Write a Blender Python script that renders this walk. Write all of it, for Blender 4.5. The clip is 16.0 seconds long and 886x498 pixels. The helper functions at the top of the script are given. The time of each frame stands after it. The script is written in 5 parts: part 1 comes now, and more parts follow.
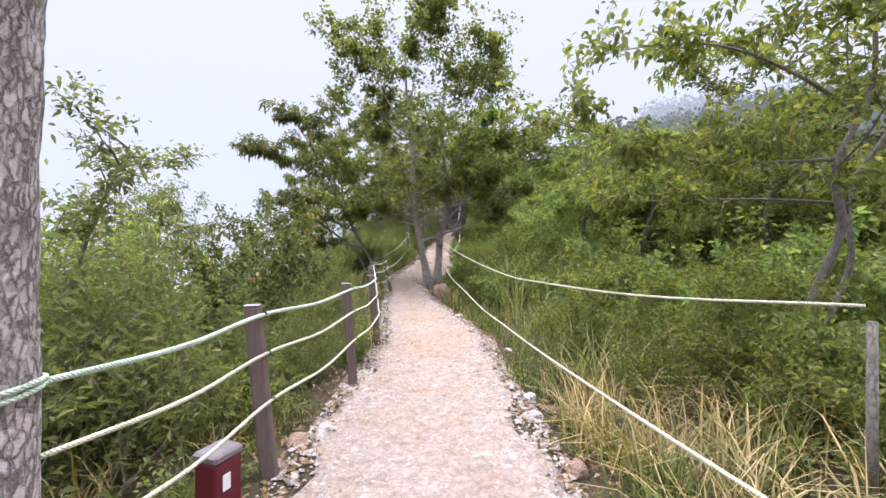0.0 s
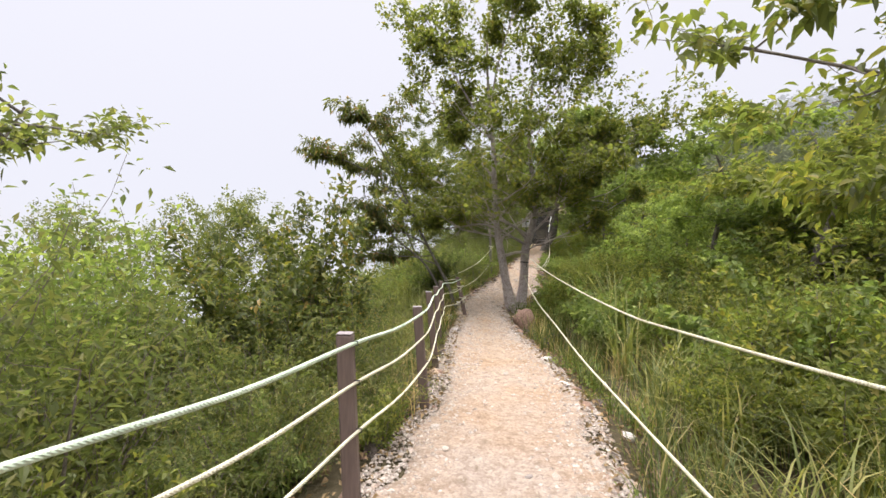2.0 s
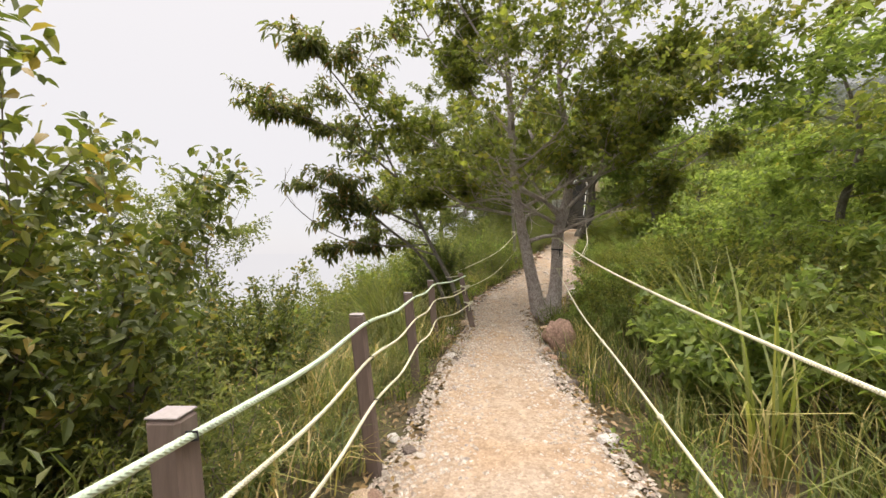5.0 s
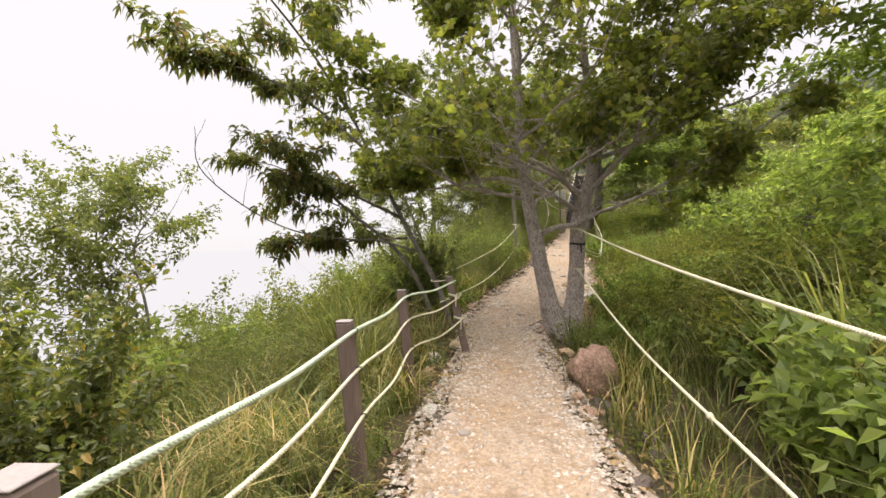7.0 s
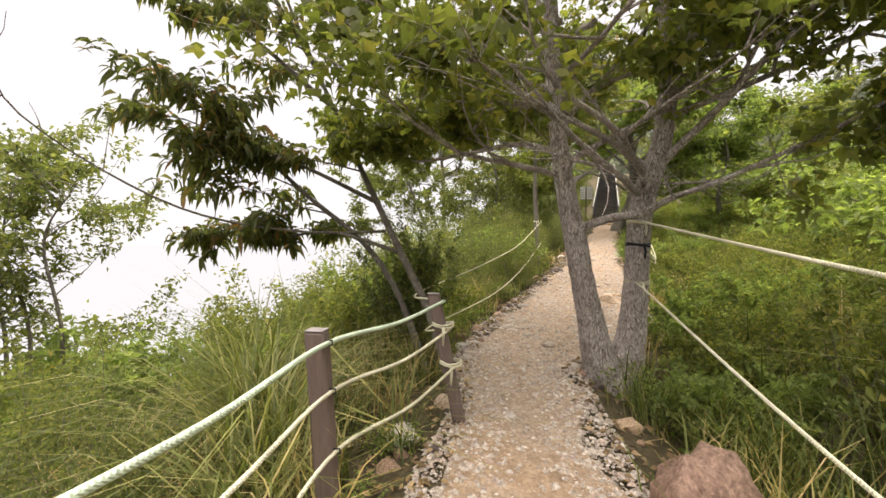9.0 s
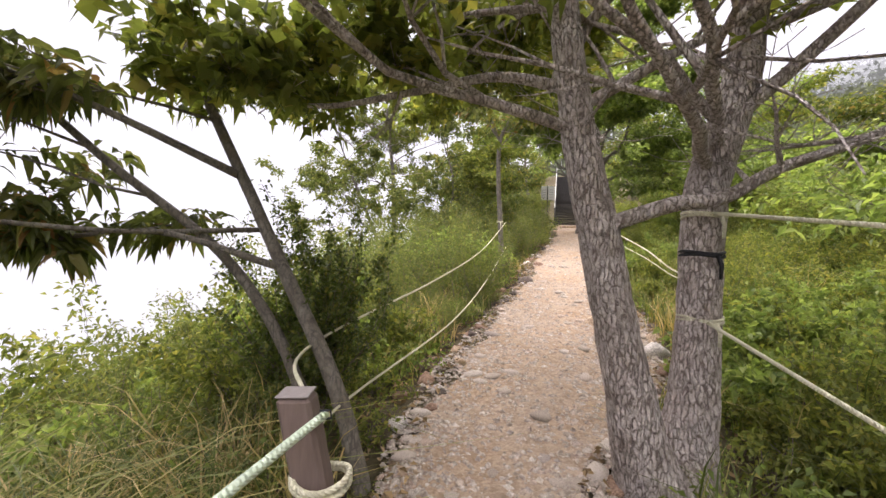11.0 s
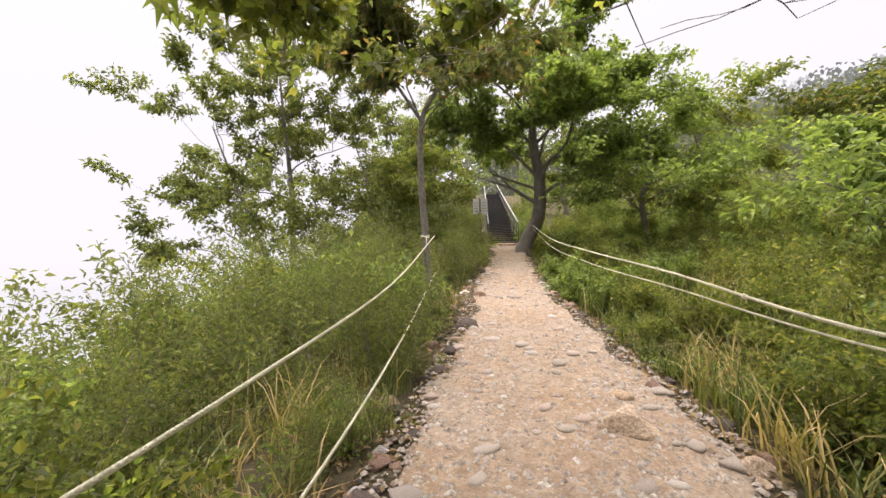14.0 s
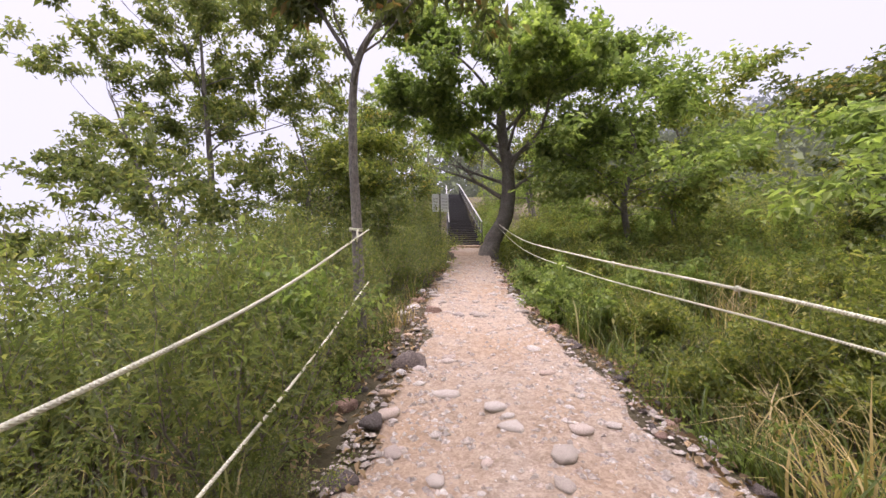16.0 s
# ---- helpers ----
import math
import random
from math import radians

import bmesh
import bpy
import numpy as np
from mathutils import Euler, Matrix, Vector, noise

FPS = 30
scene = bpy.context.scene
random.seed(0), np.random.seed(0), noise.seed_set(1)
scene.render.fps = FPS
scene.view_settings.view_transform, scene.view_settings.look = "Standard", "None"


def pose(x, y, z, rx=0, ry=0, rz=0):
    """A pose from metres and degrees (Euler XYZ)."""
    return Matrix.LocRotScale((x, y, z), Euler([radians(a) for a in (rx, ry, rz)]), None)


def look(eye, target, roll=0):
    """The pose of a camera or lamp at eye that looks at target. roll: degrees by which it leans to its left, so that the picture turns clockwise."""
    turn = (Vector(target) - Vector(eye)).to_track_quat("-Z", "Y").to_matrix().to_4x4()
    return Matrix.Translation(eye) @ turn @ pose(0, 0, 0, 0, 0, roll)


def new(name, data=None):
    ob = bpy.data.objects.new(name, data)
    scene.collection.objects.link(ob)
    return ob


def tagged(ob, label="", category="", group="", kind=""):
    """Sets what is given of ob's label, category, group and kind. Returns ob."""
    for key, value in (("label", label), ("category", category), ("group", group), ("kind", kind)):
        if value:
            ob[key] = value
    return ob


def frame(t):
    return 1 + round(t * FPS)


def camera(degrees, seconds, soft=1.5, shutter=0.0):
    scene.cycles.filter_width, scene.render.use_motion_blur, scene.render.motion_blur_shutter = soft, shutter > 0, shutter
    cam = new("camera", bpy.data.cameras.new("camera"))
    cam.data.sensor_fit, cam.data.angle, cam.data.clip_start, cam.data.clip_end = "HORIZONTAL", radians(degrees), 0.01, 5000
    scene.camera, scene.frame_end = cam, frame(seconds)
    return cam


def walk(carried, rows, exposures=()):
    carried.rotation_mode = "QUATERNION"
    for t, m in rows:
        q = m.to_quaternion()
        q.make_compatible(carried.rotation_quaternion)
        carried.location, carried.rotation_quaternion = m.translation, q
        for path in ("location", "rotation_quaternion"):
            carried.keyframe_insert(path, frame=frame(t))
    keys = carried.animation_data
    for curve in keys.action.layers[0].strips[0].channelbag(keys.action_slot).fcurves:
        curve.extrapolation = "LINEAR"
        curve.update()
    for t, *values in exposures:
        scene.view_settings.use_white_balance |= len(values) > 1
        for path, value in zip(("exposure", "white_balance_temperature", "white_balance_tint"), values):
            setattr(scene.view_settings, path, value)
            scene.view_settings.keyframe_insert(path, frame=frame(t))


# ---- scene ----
cam = camera(94.9, 16.0)
METRES, EYE, TILT, LEAN, TURN = 17.0, 1.5, 0.0, 0.0, 0.0
ROWS = [
    (0.0, 0.0, 0.0, 0.0, -0.0, 0.0, -0.0),
    (0.5, 0.0082, 0.0264, 0.004, 4.17, -0.44, -0.11),
    (1.0, 0.0072, 0.0567, 0.0051, 7.76, -0.89, -0.14),
    (1.5, 0.0085, 0.0863, 0.0047, 11.32, 0.84, -0.67),
    (2.0, 0.0056, 0.1186, 0.0052, 12.35, 1.74, -1.05),
    (2.5, -0.0001, 0.1503, 0.005, 12.66, 1.98, -0.69),
    (3.0, -0.0002, 0.1853, 0.0054, 13.96, 1.87, 0.02),
    (3.5, -0.0024, 0.2194, 0.0049, 14.41, 1.95, 0.47),
    (4.0, -0.0005, 0.2518, 0.0035, 16.78, 1.82, 0.65),
    (4.5, 0.0012, 0.2832, 0.0038, 16.72, 1.03, 0.45),
    (7.0, -0.0241, 0.4371, 0.0032, 15.98, -0.05, 0.58),
    (7.5, -0.0325, 0.4692, 0.0026, 17.13, -0.1, 0.17),
    (8.0, -0.035, 0.5038, 0.001, 20.13, -0.17, -0.28),
    (8.5, -0.0392, 0.536, 0.0011, 19.71, -0.25, -0.35),
    (9.0, -0.0443, 0.5672, 0.0025, 18.24, -0.02, -0.61),
    (11.5, -0.0715, 0.718, 0.0062, 11.29, 0.51, -0.3),
    (12.0, -0.0714, 0.7505, 0.0052, 11.01, 0.53, 0.12),
    (12.5, -0.075, 0.7815, 0.006, 9.51, 0.26, 0.76),
    (13.0, -0.0789, 0.8105, 0.0092, 6.87, 0.66, 1.18),
    (13.5, -0.0775, 0.8416, 0.0116, 4.79, 1.9, 1.37),
    (14.0, -0.08, 0.8721, 0.0132, 1.98, 3.54, 1.55),
    (14.5, -0.0798, 0.9018, 0.0143, 0.18, 4.69, 1.6),
    (15.0, -0.0766, 0.9314, 0.0172, -0.95, 4.16, 1.48),
    (15.5, -0.0746, 0.9609, 0.019, -2.75, 3.77, 1.17),
    (16.0, -0.0682, 0.9885, 0.0184, -3.53, 3.76, 0.59),
]
EXPO = [(0.0, 0.40, 5700, 23), (1.4, 0.37, 5750, 24), (2.1, 0.34, 6500, 16), (4.5, 0.31, 6900, 14), (7.0, 0.46, 6950, 16), (9.0, 0.58, 7050, 16), (11.5, 0.72, 6400, 24), (12.6, 0.73, 6200, 25), (13.4, 0.62, 5750, 27),
        (14.1, 0.48, 6750, 19), (15.5, 0.46, 6750, 20), (16.0, 0.44, 6100, 31)]
walk(cam, [(t, pose(0, 0, EYE, TILT, LEAN, TURN) @ pose(METRES * x, METRES * y, METRES * z, 90 + pitch, roll, yaw)) for t, x, y, z, yaw, pitch, roll in ROWS], EXPO)

# ---- world and sun: bright fog, no cast shadows ----
world = bpy.data.worlds.new("overcast")
scene.world = world
world.use_nodes = True
wn, wl = world.node_tree.nodes, world.node_tree.links
wn.clear()
w_out, w_add = wn.new("ShaderNodeOutputWorld"), wn.new("ShaderNodeAddShader")
w_sky, w_bg, w_fog = wn.new("ShaderNodeTexSky"), wn.new("ShaderNodeBackground"), wn.new("ShaderNodeBackground")
w_sky.sky_type, w_sky.sun_disc = "NISHITA", False
w_sky.sun_elevation, w_sky.sun_rotation = radians(58), radians(-60)
w_bg.inputs["Strength"].default_value = 0.006
w_co, w_sep, w_ramp = wn.new("ShaderNodeTexCoord"), wn.new("ShaderNodeSeparateXYZ"), wn.new("ShaderNodeValToRGB")
w_ramp.color_ramp.elements[0].position, w_ramp.color_ramp.elements[0].color = 0.0, (0.625, 0.645, 0.685, 1)
w_ramp.color_ramp.elements[1].position, w_ramp.color_ramp.elements[1].color = 1.0, (6.0, 5.95, 5.85, 1)
mid = w_ramp.color_ramp.elements.new(0.58)
mid.color = (0.69, 0.705, 0.735, 1)
high = w_ramp.color_ramp.elements.new(0.78)
high.color = (3.3, 3.28, 3.24, 1)
w_fog.inputs["Strength"].default_value = 1.0
wl.new(w_co.outputs["Generated"], w_sep.inputs[0])
wl.new(w_sep.outputs["Z"], w_ramp.inputs[0])
wl.new(w_ramp.outputs[0], w_fog.inputs["Color"])
wl.new(w_sky.outputs[0], w_bg.inputs["Color"])
wl.new(w_bg.outputs[0], w_add.inputs[0])
wl.new(w_fog.outputs[0], w_add.inputs[1])
wl.new(w_add.outputs[0], w_out.inputs[0])
sun = new("sun", bpy.data.lights.new("sun", "SUN"))
sun.data.energy, sun.data.angle, sun.data.color = 1.5, radians(30), (1.0, 0.96, 0.9)
sun.matrix_world = look((-20, 12, 40), (0, 0, 0))

# ---- materials ----
def material(name, rough=0.8, spec=0.3):
    m = bpy.data.materials.new(name)
    m.use_nodes = True
    n, l = m.node_tree.nodes, m.node_tree.links
    b = n["Principled BSDF"]
    b.inputs["Roughness"].default_value = rough
    b.inputs["Specular IOR Level"].default_value = spec
    return m, n, l, b


def ramp(n, l, src, stops):
    r = n.new("ShaderNodeValToRGB")
    e = r.color_ramp.elements
    while len(e) < len(stops):
        e.new(0.5)
    for el, (p, c) in zip(e, stops):
        el.position, el.color = p, (*c, 1)
    l.new(src, r.inputs[0])
    return r.outputs[0]


def noise_tex(n, l, scale, detail=4, rough=0.6, stretch=None, kind="Object"):
    co = n.new("ShaderNodeTexCoord")
    t = n.new("ShaderNodeTexNoise")
    t.inputs["Scale"].default_value, t.inputs["Detail"].default_value, t.inputs["Roughness"].default_value = scale, detail, rough
    if stretch:
        mp = n.new("ShaderNodeMapping")
        mp.inputs["Scale"].default_value = stretch
        l.new(co.outputs[kind], mp.inputs[0])
        l.new(mp.outputs[0], t.inputs["Vector"])
    else:
        l.new(co.outputs[kind], t.inputs["Vector"])
    return t.outputs["Fac"]


def mixc(n, l, fac, a, b, mode="MIX"):
    x = n.new("ShaderNodeMix")
    x.data_type, x.blend_type = "RGBA", mode
    for sock, v in ((x.inputs["Factor"], fac), (x.inputs["A"], a), (x.inputs["B"], b)):
        if isinstance(v, bpy.types.NodeSocket):
            l.new(v, sock)
        elif isinstance(v, tuple):
            sock.default_value = (*v, 1)
        else:
            sock.default_value = v
    return x.outputs["Result"]


def bump(n, l, b, height, strength, distance):
    u = n.new("ShaderNodeBump")
    u.inputs["Strength"].default_value, u.inputs["Distance"].default_value = strength, distance
    l.new(height, u.inputs["Height"])
    l.new(u.outputs[0], b.inputs["Normal"])


def leaf_material(name, stops, rough=0.5, through_light=0.52):
    """Leaves: each its own tone, some light passing through."""
    m, n, l, b = material(name, rough, 0.35)
    geo = n.new("ShaderNodeNewGeometry")
    c = ramp(n, l, geo.outputs["Random Per Island"], stops)
    big = noise_tex(n, l, 1.3, 2)
    c2 = mixc(n, l, ramp(n, l, big, [(0.35, (0.0, 0.0, 0.0)), (0.7, (0.6, 0.6, 0.6))]), c, (1.25, 1.2, 0.75), "MULTIPLY")
    l.new(c2, b.inputs["Base Color"])
    tr = n.new("ShaderNodeBsdfTranslucent")
    l.new(mixc(n, l, 1.0, c2, (1.45, 1.6, 0.85), "MULTIPLY"), tr.inputs["Color"])
    mx = n.new("ShaderNodeMixShader")
    mx.inputs[0].default_value = through_light
    l.new(b.outputs[0], mx.inputs[1])
    l.new(tr.outputs[0], mx.inputs[2])
    l.new(mx.outputs[0], n["Material Output"].inputs[0])
    return m


LEAF = leaf_material("broad_leaf", [(0.0, (0.08, 0.095, 0.028)), (0.5, (0.145, 0.165, 0.046)), (0.85, (0.21, 0.22, 0.064)), (1.0, (0.29, 0.25, 0.075))])
LEAF_YOUNG = leaf_material("young_leaf", [(0.0, (0.105, 0.142, 0.046)), (0.6, (0.18, 0.228, 0.074)), (1.0, (0.29, 0.325, 0.115))])
LEAF_DARK = leaf_material("dark_leaf", [(0.0, (0.05, 0.07, 0.018)), (0.7, (0.095, 0.125, 0.03)), (1.0, (0.19, 0.18, 0.045))], 0.4, 0.35)
LEAF_OLIVE = leaf_material("olive_leaf", [(0.0, (0.05, 0.066, 0.02)), (0.6, (0.10, 0.118, 0.034)), (0.9, (0.19, 0.19, 0.048)), (1.0, (0.28, 0.19, 0.06))], 0.42, 0.4)
LEAF_GREY = leaf_material("greyish_leaf", [(0.0, (0.085, 0.10, 0.040)), (0.6, (0.14, 0.16, 0.062)), (1.0, (0.22, 0.21, 0.085))])
LEAF_RUST = leaf_material("drooping_leaf", [(0.0, (0.065, 0.075, 0.030)), (0.6, (0.115, 0.13, 0.048)), (0.9, (0.18, 0.16, 0.07)), (1.0, (0.24, 0.12, 0.06))])
GRASS = leaf_material("grass_blade", [(0.0, (0.05, 0.07, 0.016)), (0.45, (0.09, 0.115, 0.026)), (0.75, (0.155, 0.165, 0.045)), (0.92, (0.27, 0.24, 0.09)), (1.0, (0.40, 0.31, 0.16))], 0.6, 0.3)
REED = leaf_material("reed_blade", [(0.0, (0.10, 0.12, 0.035)), (0.6, (0.19, 0.205, 0.068)), (0.9, (0.30, 0.28, 0.11)), (1.0, (0.42, 0.35, 0.19))], 0.55, 0.35)
GRASS_DRY = leaf_material("dry_grass_blade", [(0.0, (0.18, 0.16, 0.05)), (0.4, (0.31, 0.24, 0.10)), (0.8, (0.44, 0.32, 0.17)), (1.0, (0.52, 0.39, 0.23))], 0.7, 0.25)


DRY_LEAF = leaf_material("fallen_leaf", [(0.0, (0.12, 0.08, 0.045)), (0.6, (0.24, 0.165, 0.095)), (1.0, (0.38, 0.27, 0.17))], 0.8, 0.1)


def bark_material(name, dark, light, plate, depth):
    """Upright scaly plates parted by ragged fissures, over grey and brown blotches."""
    m, n, l, b = material(name, 0.92, 0.12)
    co = n.new("ShaderNodeTexCoord")
    warp = n.new("ShaderNodeTexNoise")
    warp.inputs["Scale"].default_value, warp.inputs["Detail"].default_value, warp.inputs["Roughness"].default_value = 22, 5, 0.65
    add = n.new("ShaderNodeVectorMath")
    add.operation = "MULTIPLY_ADD"
    add.inputs[1].default_value = (0.035, 0.035, 0.08)
    l.new(co.outputs["Object"], warp.inputs["Vector"])
    l.new(warp.outputs["Color"], add.inputs[0])
    l.new(co.outputs["Object"], add.inputs[2])
    mp = n.new("ShaderNodeMapping")
    mp.inputs["Scale"].default_value = (plate, plate, plate * 0.36)
    l.new(add.outputs[0], mp.inputs[0])
    ridge = n.new("ShaderNodeTexNoise")
    ridge.inputs["Scale"].default_value, ridge.inputs["Detail"].default_value, ridge.inputs["Roughness"].default_value = 0.62, 5, 0.62
    l.new(mp.outputs[0], ridge.inputs["Vector"])
    v = n.new("ShaderNodeTexVoronoi")
    v.feature = "DISTANCE_TO_EDGE"
    v.inputs["Scale"].default_value = 0.62
    l.new(mp.outputs[0], v.inputs["Vector"])
    both = n.new("ShaderNodeMath")
    both.operation = "MULTIPLY_ADD"
    both.inputs[1].default_value = 1.3
    l.new(v.outputs["Distance"], both.inputs[0])
    l.new(ridge.outputs["Fac"], both.inputs[2])
    crack = ramp(n, l, both.outputs[0], [(0.46, (0.0, 0.0, 0.0)), (0.60, (0.65, 0.65, 0.65)), (0.80, (1, 1, 1))])
    fine = noise_tex(n, l, 90, 7, 0.75)
    blotch = noise_tex(n, l, 7, 5, 0.65)
    tone = mixc(n, l, ramp(n, l, blotch, [(0.35, (0, 0, 0)), (0.68, (1, 1, 1))]), tuple(k * 1.12 for k in light), (light[0] * 0.66, light[1] * 0.61, light[2] * 0.58))
    tone = mixc(n, l, 1.0, tone, ramp(n, l, fine, [(0.3, (0.7, 0.7, 0.7)), (0.7, (1.2, 1.2, 1.2))]), "MULTIPLY")
    l.new(mixc(n, l, crack, dark, tone), b.inputs["Base Color"])
    hgt = n.new("ShaderNodeMath")
    hgt.operation = "MULTIPLY_ADD"
    hgt.inputs[1].default_value = 0.3
    l.new(fine, hgt.inputs[0])
    l.new(crack, hgt.inputs[2])
    bump(n, l, b, hgt.outputs[0], 1.0, depth)
    return m


BARK = bark_material("plated_bark", (0.24, 0.195, 0.17), (0.62, 0.56, 0.525), 66, 0.018)
BARK_SMOOTH = bark_material("smooth_bark", (0.11, 0.10, 0.085), (0.22, 0.20, 0.17), 60, 0.003)
TWIG = bark_material("dry_twig", (0.13, 0.11, 0.09), (0.24, 0.20, 0.17), 70, 0.002)


def soil_material():
    m, n, l, b = material("leaf_litter_soil", 0.95, 0.1)
    a = noise_tex(n, l, 7, 8, 0.7)
    c = noise_tex(n, l, 0.35, 5)
    col = ramp(n, l, a, [(0.3, (0.05, 0.038, 0.024)), (0.5, (0.10, 0.078, 0.048)), (0.7, (0.19, 0.145, 0.09))])
    l.new(mixc(n, l, c, col, (0.115, 0.10, 0.055)), b.inputs["Base Color"])
    bump(n, l, b, a, 1.0, 0.12)
    return m


def path_material():
    m, n, l, b = material("gravel_path", 0.95, 0.12)
    fine = noise_tex(n, l, 55, 6, 0.75)
    big = noise_tex(n, l, 1.1, 4)
    v = n.new("ShaderNodeTexVoronoi")
    co = n.new("ShaderNodeTexCoord")
    v.inputs["Scale"].default_value = 38
    l.new(co.outputs["Object"], v.inputs["Vector"])
    dust = ramp(n, l, fine, [(0.3, (0.27, 0.222, 0.178)), (0.5, (0.35, 0.293, 0.24)), (0.72, (0.44, 0.38, 0.315))])
    patch = noise_tex(n, l, 9, 5, 0.7)
    dust = mixc(n, l, 1.0, dust, ramp(n, l, patch, [(0.32, (0.66, 0.62, 0.58)), (0.5, (0.90, 0.87, 0.84)), (0.7, (1.06, 1.04, 1.01))]), "MULTIPLY")
    grey = n.new("ShaderNodeRGBToBW")
    l.new(v.outputs["Color"], grey.inputs[0])
    stones = mixc(n, l, 0.28, dust, grey.outputs[0], "SOFT_LIGHT")
    warm = mixc(n, l, ramp(n, l, big, [(0.38, (0, 0, 0)), (0.65, (1, 1, 1))]), stones, (0.95, 0.86, 0.76), "MULTIPLY")
    along, reach = n.new("ShaderNodeSeparateXYZ"), n.new("ShaderNodeMapRange")
    reach.inputs["From Min"].default_value, reach.inputs["From Max"].default_value = 2.0, 9.0
    l.new(co.outputs["Object"], along.inputs[0])
    l.new(along.outputs["Y"], reach.inputs["Value"])
    tint = mixc(n, l, reach.outputs[0], (0.97, 1.0, 1.08), (1.02, 0.98, 0.92))
    l.new(mixc(n, l, 1.0, warm, tint, "MULTIPLY"), b.inputs["Base Color"])
    ad = n.new("ShaderNodeMath")
    ad.operation = "MULTIPLY_ADD"
    ad.inputs[1].default_value = -0.6
    l.new(v.outputs["Distance"], ad.inputs[0])
    l.new(fine, ad.inputs[2])
    bump(n, l, b, ad.outputs[0], 0.8, 0.014)
    return m


def rock_material(name, stops, scale=9, relief=0.03):
    m, n, l, b = material(name, 0.85, 0.25)
    a = noise_tex(n, l, scale, 7, 0.65)
    obj = n.new("ShaderNodeObjectInfo")
    geo = n.new("ShaderNodeNewGeometry")
    r = n.new("ShaderNodeMath")
    r.operation = "ADD"
    l.new(obj.outputs["Random"], r.inputs[0])
    l.new(geo.outputs["Random Per Island"], r.inputs[1])
    fr = n.new("ShaderNodeMath")
    fr.operation = "FRACT"
    l.new(r.outputs[0], fr.inputs[0])
    c = ramp(n, l, fr.outputs[0], stops)
    l.new(mixc(n, l, 1.0, c, ramp(n, l, a, [(0.32, (0.5, 0.46, 0.44)), (0.5, (0.95, 0.95, 0.95)), (0.66, (1.5, 1.5, 1.5))]), "MULTIPLY"), b.inputs["Base Color"])
    bump(n, l, b, a, 0.8, relief)
    return m


SOIL, PATH = soil_material(), path_material()
PEBBLE = rock_material("pebble_stone", [(0.0, (0.28, 0.235, 0.19)), (0.35, (0.34, 0.29, 0.24)), (0.7, (0.41, 0.365, 0.315)), (0.9, (0.35, 0.265, 0.205)), (1.0, (0.26, 0.23, 0.205))], 30, 0.002)
ROCK_BROWN = rock_material("brown_rock", [(0.0, (0.25, 0.16, 0.12)), (1.0, (0.36, 0.24, 0.17))])
ROCK_PALE = rock_material("pale_rock", [(0.0, (0.50, 0.46, 0.42)), (1.0, (0.62, 0.57, 0.52))])
ROCK_TAN = rock_material("tan_rock", [(0.0, (0.44, 0.31, 0.20)), (1.0, (0.52, 0.40, 0.29))])
ROCK_DARK = rock_material("dark_rock", [(0.0, (0.09, 0.075, 0.065)), (1.0, (0.16, 0.125, 0.105))])


def plain_material(name, color, rough, grain=(1, 1, 1), scale=30, amount=0.25, metal=0.0, depth=0.002):
    m, n, l, b = material(name, rough, 0.3)
    a = noise_tex(n, l, scale, 6, 0.65, grain)
    c = mixc(n, l, a, tuple(k * (1 - amount) for k in color), tuple(min(1, k * (1 + amount)) for k in color))
    l.new(c, b.inputs["Base Color"])
    b.inputs["Metallic"].default_value = metal
    bump(n, l, b, a, 0.5, depth)
    return m


POST = plain_material("weathered_post", (0.135, 0.098, 0.083), 0.8, (1, 1, 0.12), 45, 0.4)
POST_TOP = plain_material("weathered_end_grain", (0.25, 0.22, 0.21), 0.85, (1, 1, 1), 60, 0.3)
METAL_DARK = plain_material("dark_painted_steel", (0.035, 0.032, 0.032), 0.6, (1, 1, 1), 30, 0.3)
METAL_GREY = plain_material("grey_painted_steel", (0.20, 0.19, 0.18), 0.55, (1, 1, 1), 30, 0.25)
RAIL_PALE = plain_material("pale_handrail", (0.55, 0.54, 0.5), 0.5, (1, 1, 1), 30, 0.2)
SIGN_WHITE = plain_material("white_sign_board", (0.75, 0.75, 0.74), 0.45, (1, 1, 1), 15, 0.06, 0.0, 0.0005)
SIGN_INK = plain_material("faded_ink", (0.30, 0.28, 0.27), 0.6, (1, 1, 1), 40, 0.2)
RED_BOX = plain_material("dark_red_paint", (0.11, 0.015, 0.02), 0.45, (1, 1, 1), 20, 0.2)
BOX_LID = plain_material("dull_metal_lid", (0.22, 0.19, 0.19), 0.45, (1, 1, 1), 40, 0.3, 0.4)
CORD = plain_material("black_tie", (0.02, 0.02, 0.022), 0.7)


